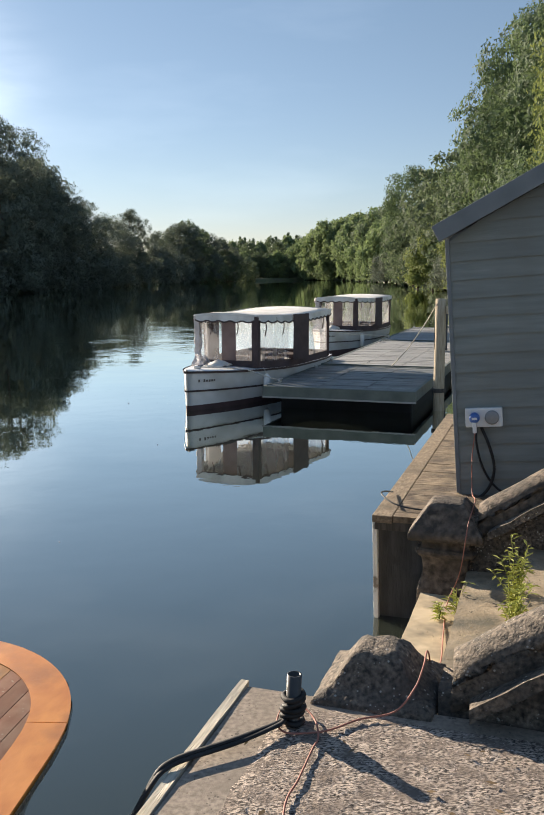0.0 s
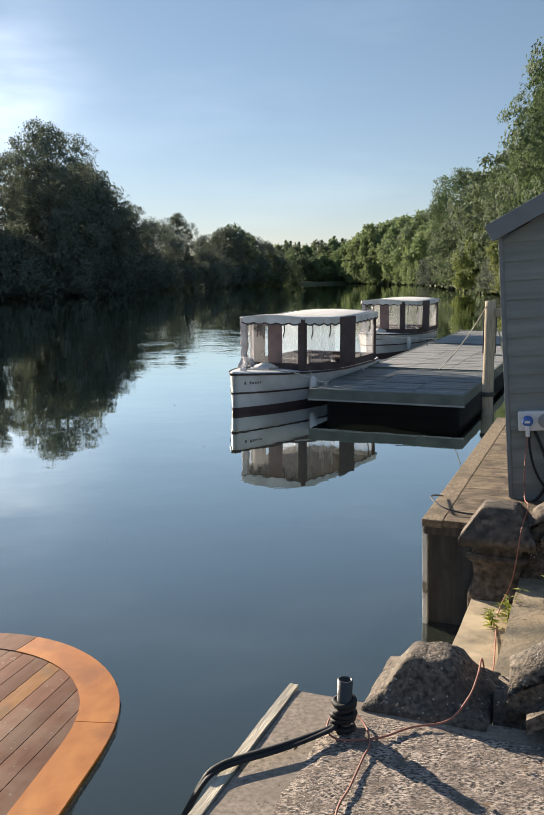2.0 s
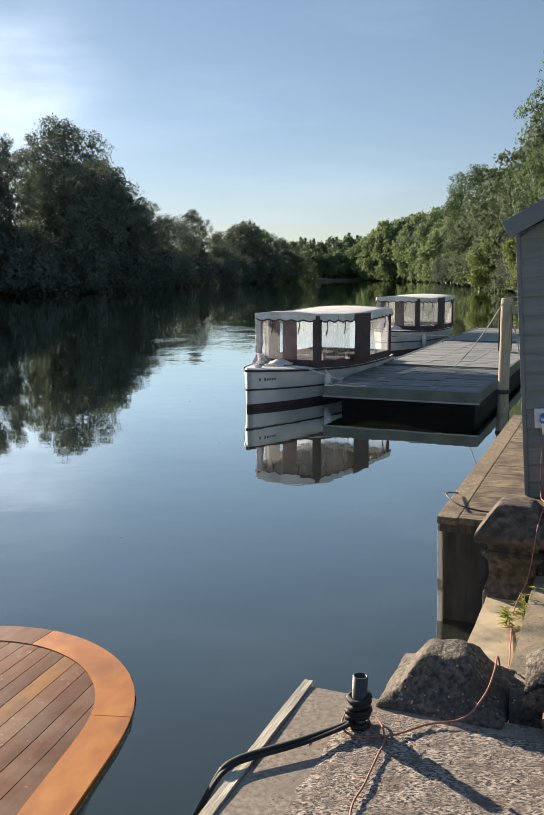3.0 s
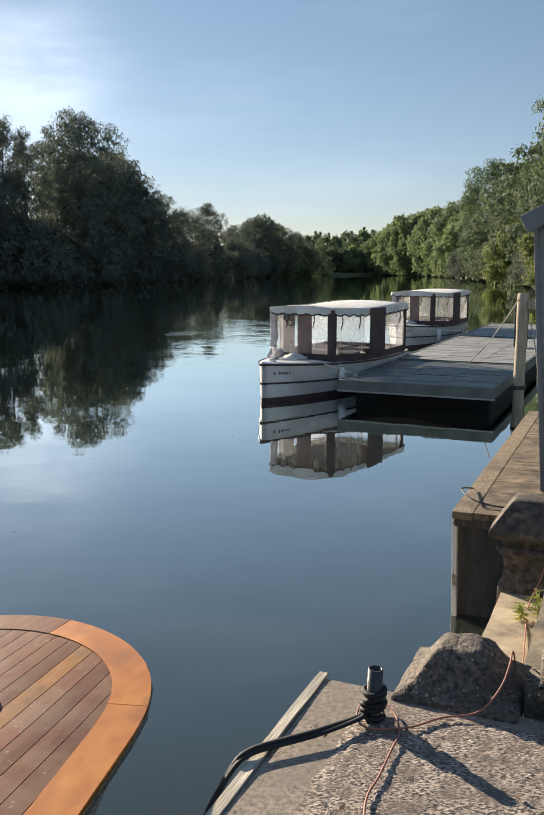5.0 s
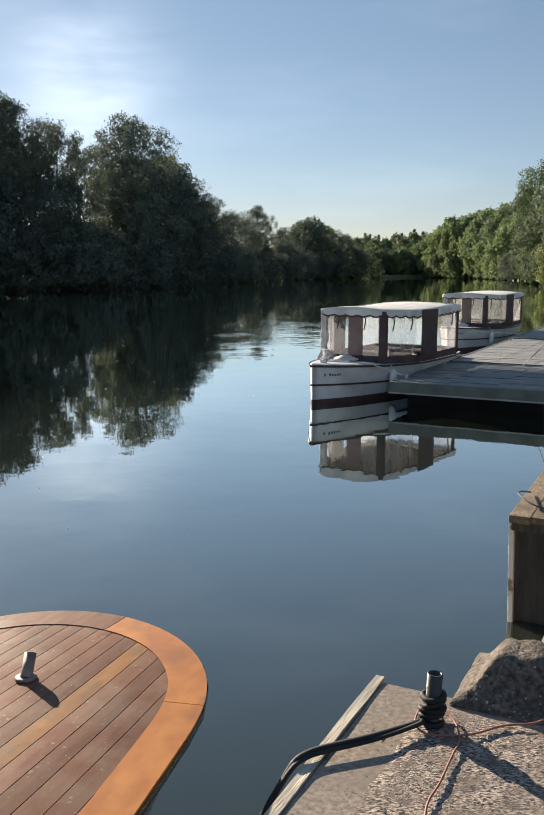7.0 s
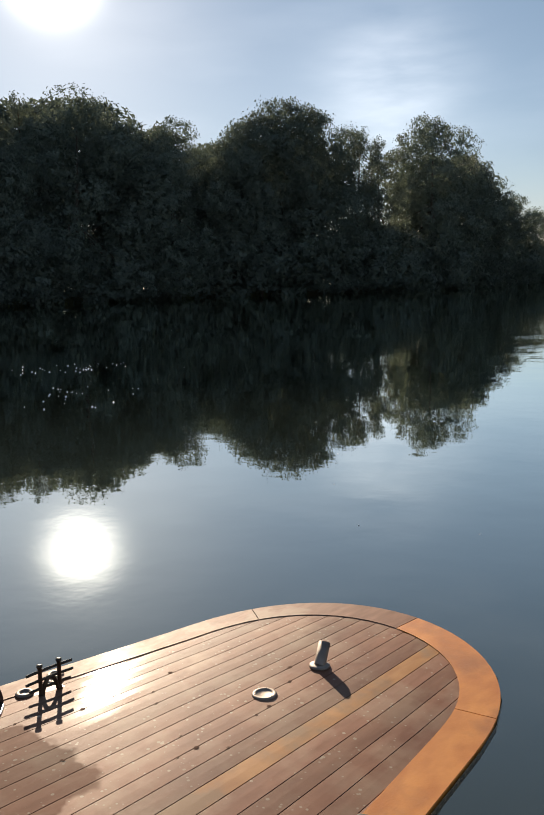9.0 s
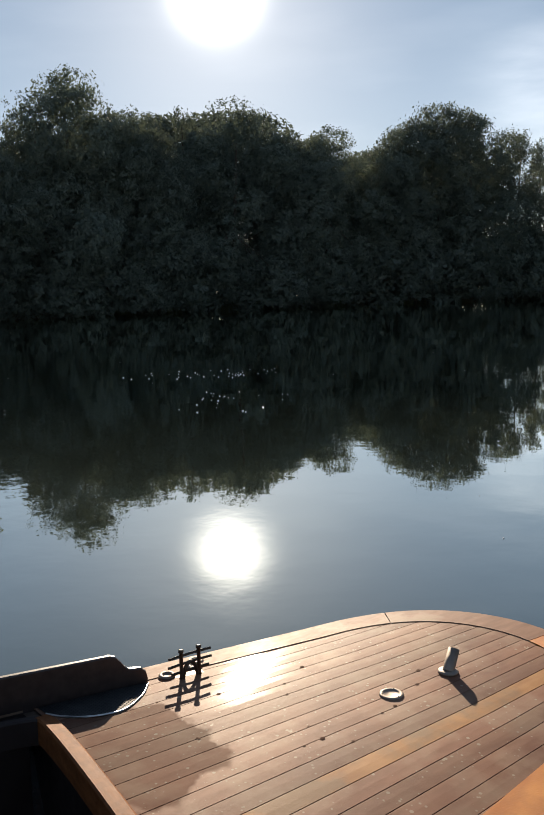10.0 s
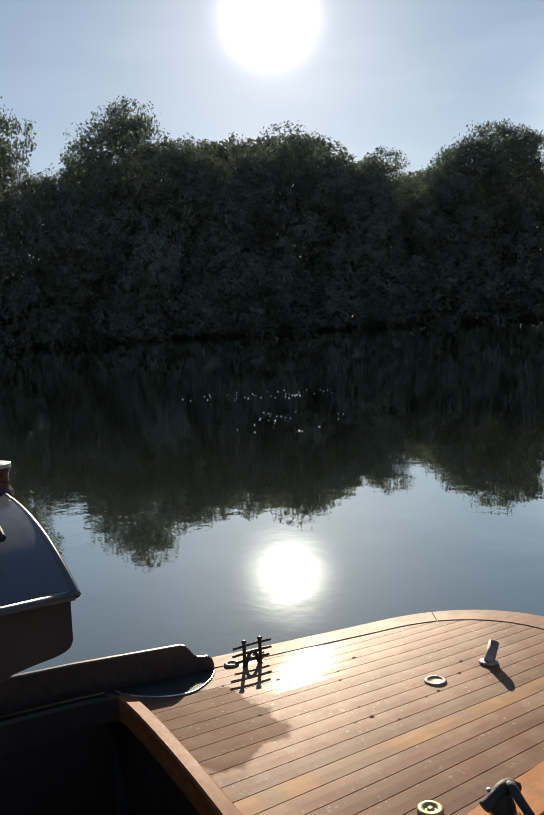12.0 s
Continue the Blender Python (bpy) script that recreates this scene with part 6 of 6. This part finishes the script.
    margin("margin_board", arc(-1.006, -1.5707) + [(-x, -1) for x in np.linspace(0.02, 2.4, 14)], M_MARGIN_BROWN, "brown margin board")

    # cockpit: cross coaming, rounded corners, side coamings and the well
    def rail(name, pts, mat, lab, w0, w1, down):
        line = spline([(x, y, 0) for x, y in pts], 5)
        verts, faces = [], []
        for i, p in enumerate(line):
            d = (line[min(i + 1, len(line) - 1)] - line[max(i - 1, 0)]).normalized()
            o = Vector((-d.y, d.x, 0))
            for off, dz in ((w0, down), (w0, 0.018), (w0 + 0.005, 0.023), (w1 - 0.005, 0.019), (w1, 0.014), (w1, -0.01)):
                c = p + o * off
                verts.append((c.x, c.y, deck_z(c.x - V0, c.y) + dz))
        for i in range(len(line) - 1):
            for j in range(5):
                q = i * 6 + j
                faces.append((q, q + 6, q + 7, q + 1))
        faces += [(0, 1, 2, 3, 4, 5), tuple(len(verts) - 6 + i for i in (5, 4, 3, 2, 1, 0))]
        obj(name, verts, faces, mat, top, lab)

    rail("coaming", [(-0.455, -0.975), (-0.42, -0.968), (-0.30, -0.976), (-0.1, -0.995), (0.2, -1.024), (0.45, -1.05), (0.52, -1.08), (0.555, -1.15), (0.57, -1.3), (0.575, -1.7)], M_COAMING, "varnished cockpit coaming", -0.026, 0.022, -0.05)
    # far side coaming and side deck coloured near-black for the splash board's shade
    rail("side_coaming", [(-0.51, -1.75), (-0.50, -1.3), (-0.49, -1.1), (-0.47, -1.02), (-0.452, -0.985)], M_DARKMAH, "mahogany side coaming, coloured dark for the shade there", -0.022, 0.018, -0.05)
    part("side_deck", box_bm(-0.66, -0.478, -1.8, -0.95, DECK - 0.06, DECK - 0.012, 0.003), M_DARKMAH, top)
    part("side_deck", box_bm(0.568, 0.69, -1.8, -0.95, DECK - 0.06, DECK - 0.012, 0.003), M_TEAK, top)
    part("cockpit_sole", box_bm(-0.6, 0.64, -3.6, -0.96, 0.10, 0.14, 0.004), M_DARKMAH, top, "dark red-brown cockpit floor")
    part("cockpit_lining", box_bm(-0.52, -0.49, -3.6, -1.0, 0.12, DECK - 0.02, 0.004), M_DARKMAH, top, "mahogany cockpit lining, coloured dark for the shade inside")
    part("cockpit_lining", box_bm(0.56, 0.59, -3.6, -1.0, 0.12, DECK - 0.02, 0.004), M_DARKMAH, top, "mahogany cockpit lining, coloured dark for the shade inside")
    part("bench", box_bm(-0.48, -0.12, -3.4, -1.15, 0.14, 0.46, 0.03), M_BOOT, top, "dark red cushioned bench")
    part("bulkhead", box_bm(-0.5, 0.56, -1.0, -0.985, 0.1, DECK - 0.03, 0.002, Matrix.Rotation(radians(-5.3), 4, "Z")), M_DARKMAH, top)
    # raised splash board along the far side with a scrolled end
    prof = [(0.0, 0.735), (0.0, 0.770), (0.004, 0.788), (0.016, 0.799), (0.034, 0.800), (0.050, 0.802), (0.064, 0.814), (0.078, 0.834), (0.09, 0.847), (0.105, 0.852), (0.20, 0.854), (0.45, 0.860), (0.8, 0.868), (1.3, 0.88)]
    verts, faces = [], []
    for s, h in prof:
        u = -0.625 - s
        v = float(np.interp(s, [0, 0.1, 0.5, 1.3], [-0.512, -0.537, -0.606, -0.67])) - V0
        for dv, hh in ((0.011, 0.71), (0.011, h - 0.004), (0.006, h), (-0.006, h), (-0.011, h - 0.004), (-0.011, 0.71)):
            verts.append((V0 + v + dv, u, hh))
    for i in range(len(prof) - 1):
        for j in range(5):
            q = i * 6 + j
            faces.append((q, q + 6, q + 7, q + 1))
    faces.append((0, 1, 2, 3, 4, 5))
    obj("splash_board", verts, faces, M_MAHOGANY, top, "dark mahogany splash board with a scrolled end")
    # black studded mat with a pale rim, tucked against the splash board
    edge = [p for p in spline([(-0.488, -0.632, 0), (-0.425, -0.684, 0), (-0.372, -0.765, 0), (-0.376, -0.823, 0), (-0.40, -0.872, 0), (-0.448, -0.918, 0), (-0.50, -0.945, 0)], 5)]
    wall_v = lambda u: float(np.interp(-u, [0.625, 0.725, 1.125], [-0.498, -0.522, -0.592]))
    verts, faces = [], []
    for p in edge:
        for v, dz in ((wall_v(p.y), 0.0032), (p.x, 0.0032), (p.x, -0.002)):
            verts.append((v, p.y, deck_z(v - V0, p.y) + dz))
    for i in range(len(edge) - 1):
        for j in range(2):
            q = i * 3 + j
            faces.append((q, q + 3, q + 4, q + 1))
    mat = obj("deck_mat", verts, faces, M_BLACKRUBBER, top, "black studded mat")
    part("rim", tube_bm([(p.x, p.y, deck_z(p.x - V0, p.y) + 0.003) for p in edge], 0.0028, 6, per=1), M_STEEL, mat, "pale rim")
    verts, faces = [], []
    line_u = [p.y for p in edge][::-1]
    line_v = [p.x for p in edge][::-1]
    for a in range(34):
        for c in range(18):
            u, v = -0.64 - 0.009 * a, -0.60 + 0.0125 * c + 0.006 * (a % 2)
            if not wall_v(u) + 0.006 < v < float(np.interp(u, line_u, line_v)) - 0.006:
                continue
            k, z = len(verts), deck_z(v - V0, u) + 0.0034
            verts += [(v - 0.003, u, z), (v, u - 0.003, z), (v + 0.003, u, z), (v, u + 0.003, z), (v, u, z + 0.0022)]
            faces += [(k, k + 1, k + 4), (k + 1, k + 2, k + 4), (k + 2, k + 3, k + 4), (k + 3, k, k + 4)]
    tagged(obj("studs", verts, faces, M_BLACKRUBBER, mat, soft=True), kind="stuff")
    # hard top over the cockpit, cambered, on posts
    U0, U1, HW = -1.44, -3.4, 0.468
    rv, rf = [], []
    tt = np.sin(np.linspace(-math.pi / 2, math.pi / 2, 49))
    for u in np.linspace(U0, U1, 24):
        for t in tt:
            rv.append((V0 + t * HW, u, 1.462 + 0.108 * (1 - abs(t) ** 2.6)))
    for a in range(23):
        for i in range(48):
            q = a * 49 + i
            rf.append((q, q + 1, q + 50, q + 49))
    roof = obj("hard_top", rv, rf, M_NAVY, top, "glossy navy hard top", soft=True)
    part("edge_moulding", tube_bm([(V0 + t * (HW + 0.004), U0 + 0.004, 1.454 + 0.108 * (1 - abs(t) ** 2.6)) for t in tt], 0.009, 8, per=2), M_NAVY, roof, soft=True)
    for s in (-1, 1):
        part("edge_moulding", tube_bm([(V0 + s * (HW + 0.004), U0 - d, 1.454) for d in (0, 0.5, 1.0, 1.96)], 0.009, 8, per=2), M_NAVY, roof, soft=True)
        # fascia with a curved lower corner, then the post
        prof = [(-0.004, 1.445), (-0.004, 1.372), (-0.009, 1.361), (-0.02, 1.354), (-0.04, 1.349), (-0.075, 1.345), (-0.11, 1.339), (-0.15, 1.32), (-0.18, 1.28), (-0.19, 1.2), (-0.195, 0.75), (-0.26, 0.75), (-0.262, 1.2), (-0.28, 1.3), (-0.35, 1.36), (-1.9, 1.37), (-1.9, 1.445)]
        bm = bmesh.new()
        x0, x1 = V0 + s * (HW - 0.018), V0 + s * (HW - 0.004)
        a = [bm.verts.new((x0, U0 + y, z)) for y, z in prof]
        b = [bm.verts.new((x1, U0 + y, z)) for y, z in prof]
        bm.faces.new(a)
        bm.faces.new(b[::-1])
        for i in range(len(prof)):
            bm.faces.new((a[i], b[i], b[(i + 1) % len(prof)], a[(i + 1) % len(prof)]))
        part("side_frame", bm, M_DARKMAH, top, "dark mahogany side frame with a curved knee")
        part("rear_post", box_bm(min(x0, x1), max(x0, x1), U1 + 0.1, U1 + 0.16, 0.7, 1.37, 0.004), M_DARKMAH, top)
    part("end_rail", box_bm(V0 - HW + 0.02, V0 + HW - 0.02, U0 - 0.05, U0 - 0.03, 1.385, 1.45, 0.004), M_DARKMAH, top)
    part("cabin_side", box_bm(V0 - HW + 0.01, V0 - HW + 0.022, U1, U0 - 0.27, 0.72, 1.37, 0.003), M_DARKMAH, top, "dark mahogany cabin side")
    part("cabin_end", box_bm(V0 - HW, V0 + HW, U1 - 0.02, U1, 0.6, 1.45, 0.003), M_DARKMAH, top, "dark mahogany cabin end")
    nav = part("nav_light", lathe_bm([(0.034, 0), (0.034, 0.012), (0.028, 0.014), (0.028, 0.05), (0.031, 0.052), (0.031, 0.06), (0.01, 0.064)], 20, Matrix.Translation((0.062, -1.44, 1.558))), M_RED, top, "dark red navigation light", soft=True)
    part("lamp_cap", lathe_bm([(0.033, 0), (0.033, 0.008), (0.01, 0.013)], 20, Matrix.Translation((0.062, -1.44, 1.620))), M_STEEL, nav, "pale metal cap")
    cl = part("roof_cleat", tube_bm([(0.26, -1.53, 1.568), (0.30, -1.53, 1.573), (0.34, -1.53, 1.572), (0.38, -1.53, 1.563), (0.405, -1.53, 1.552)], 0.008, 8), M_BLACKRUBBER, top, "black roof cleat", soft=True)
    for v in (0.30, 0.34):
        part("cleat_foot", lathe_bm([(0.014, 0), (0.008, 0.01), (0.007, 0.045)], 12, Matrix.Translation((v, -1.53, 1.525))), M_BLACKRUBBER, cl, soft=True)
    # foredeck beyond the cabin
    fv, ff = [], []
    fu = np.linspace(U1 - 0.03, -6.3, 12)
    for u in fu:
        for t in np.linspace(-1, 1, 7):
            v = t * launch_w(u) * 0.99
            fv.append((V0 + v, u, deck_z(v, u) - 0.003))
    for a in range(11):
        for i in range(6):
            q = a * 7 + i
            ff.append((q, q + 7, q + 8, q + 1))
    obj("foredeck", fv, ff, M_MARGIN_BROWN, top)
    # brass fittings on the deck
    peg = part("flagstaff_socket", lathe_bm([(0.006, 0), (0.031, 0.001), (0.031, 0.005), (0.024, 0.008), (0.012, 0.0085)], 24, Matrix.Translation((0.039, 0.092, 0.763))), M_BRASS, top, "tilted bronze flagstaff socket", soft=True)
    bm = bmesh.new()
    n = 20
    rings = [[bm.verts.new((r * math.cos(2 * math.pi * i / n), r * math.sin(2 * math.pi * i / n), z)) for i in range(n)] for r, z in ((0.0175, 0.0), (0.0175, 0.070), (0.0140, 0.070), (0.0140, 0.01))]
    for a, b in zip(rings, rings[1:]):
        for i in range(n):
            bm.faces.new((a[i], a[(i + 1) % n], b[(i + 1) % n], b[i]))
    bmesh.ops.transform(bm, matrix=Matrix.Translation((0.039, 0.092, 0.765)) @ Vector((-0.2, 0.58, 0.79)).to_track_quat("Z", "Y").to_matrix().to_4x4(), verts=bm.verts)
    part("tube", bm, M_BRASS, peg, soft=True)
    ring = part("deck_plate", lathe_bm([(0.035, 0), (0.035, 0.004), (0.031, 0.0065), (0.024, 0.0065), (0.0225, 0.004), (0.004, 0.004)], 28, Matrix.Translation((0.035, -0.142, 0.764))), M_BRASS, top, "round brass deck plate", soft=True)
    for i in range(3):
        part("screw", lathe_bm([(0.002, 0), (0.002, 0.0012), (0.001, 0.0014)], 8, Matrix.Translation((0.035 + 0.0275 * math.cos(i * 2.1), -0.142 + 0.0275 * math.sin(i * 2.1), 0.7705))), M_CAULK, ring)
    cap = part("filler_cap", lathe_bm([(0.032, 0), (0.032, 0.004), (0.028, 0.007), (0.018, 0.007), (0.016, 0.003), (0.008, 0.003), (0.007, 0.006), (0.002, 0.006)], 28, Matrix.Translation((0.511, -0.622, deck_z(0.483, -0.622) + 0.003))), M_YELLOWBRASS, top, "round yellow brass filler cap", soft=True)
    # twin-post bollard with cross bars, its brass coloured dark as a backlit shape
    bo = part("bollard", box_bm(-0.485, -0.405, -0.56, -0.455, 0.742, 0.75, 0.002), M_BRASS_BACKLIT, top, "worn brass twin-post bollard")
    for (x, y) in ((-0.455, -0.535), (-0.452, -0.475)):
        part("post", lathe_bm([(0.009, 0), (0.006, 0.01), (0.006, 0.084), (0.0085, 0.087), (0.0085, 0.093), (0.003, 0.095)], 14, Matrix.Translation((x, y, 0.748))), M_BRASS_BACKLIT, bo, soft=True)
    for z, l in ((0.822, 0.085), (0.796, 0.09), (0.772, 0.07)):
        part("cross_bar", tube_bm([(-0.455, -0.535 - l * 0.5, z), (-0.4535, -0.505, z + 0.002), (-0.452, -0.475 + l * 0.5, z)], 0.0042, 8), M_BRASS_BACKLIT, bo)
    part("arch", tube_bm([(-0.455, -0.53, 0.752), (-0.454, -0.52, 0.785), (-0.4535, -0.505, 0.797), (-0.453, -0.49, 0.785), (-0.452, -0.48, 0.752)], 0.006, 8), M_BRASS_BACKLIT, bo)
    for x, y in ((-0.50, -0.56), (-0.545, -0.43), (-0.51, -0.455)):
        part("eye_plate", lathe_bm([(0.026, 0), (0.026, 0.003), (0.021, 0.007), (0.014, 0.006), (0.012, 0.002), (0.002, 0.002)], 22, Matrix.Translation((x, y, deck_z(x - V0, y) + 0.003))), M_BRASS, top, "round brass eye plate", soft=True)
    # black cleat and strap at the quay side
    cl = part("deck_cleat", tube_bm([(0.585, -0.41, 0.770), (0.583, -0.44, 0.787), (0.59, -0.47, 0.792), (0.594, -0.50, 0.783), (0.592, -0.53, 0.768)], 0.015, 10), M_BLACKRUBBER, top, "black deck cleat with strap", soft=True)
    part("foot", lathe_bm([(0.035, 0), (0.033, 0.02), (0.022, 0.045), (0.02, 0.05)], 16, Matrix.Translation((0.59, -0.47, 0.735))), M_BLACKRUBBER, cl, soft=True)
    part("strap", tube_bm([(0.575, -0.43, 0.78), (0.60, -0.45, 0.80), (0.64, -0.46, 0.78), (0.72, -0.46, 0.72)], 0.014, 8, 0.5), M_BLACKRUBBER, cl, "black strap", soft=True)
    part("bolt", lathe_bm([(0.006, 0), (0.006, 0.006), (0.002, 0.008)], 10, Matrix.Translation((0.578, -0.498, 0.79))), M_STEEL, cl)


build_launch()
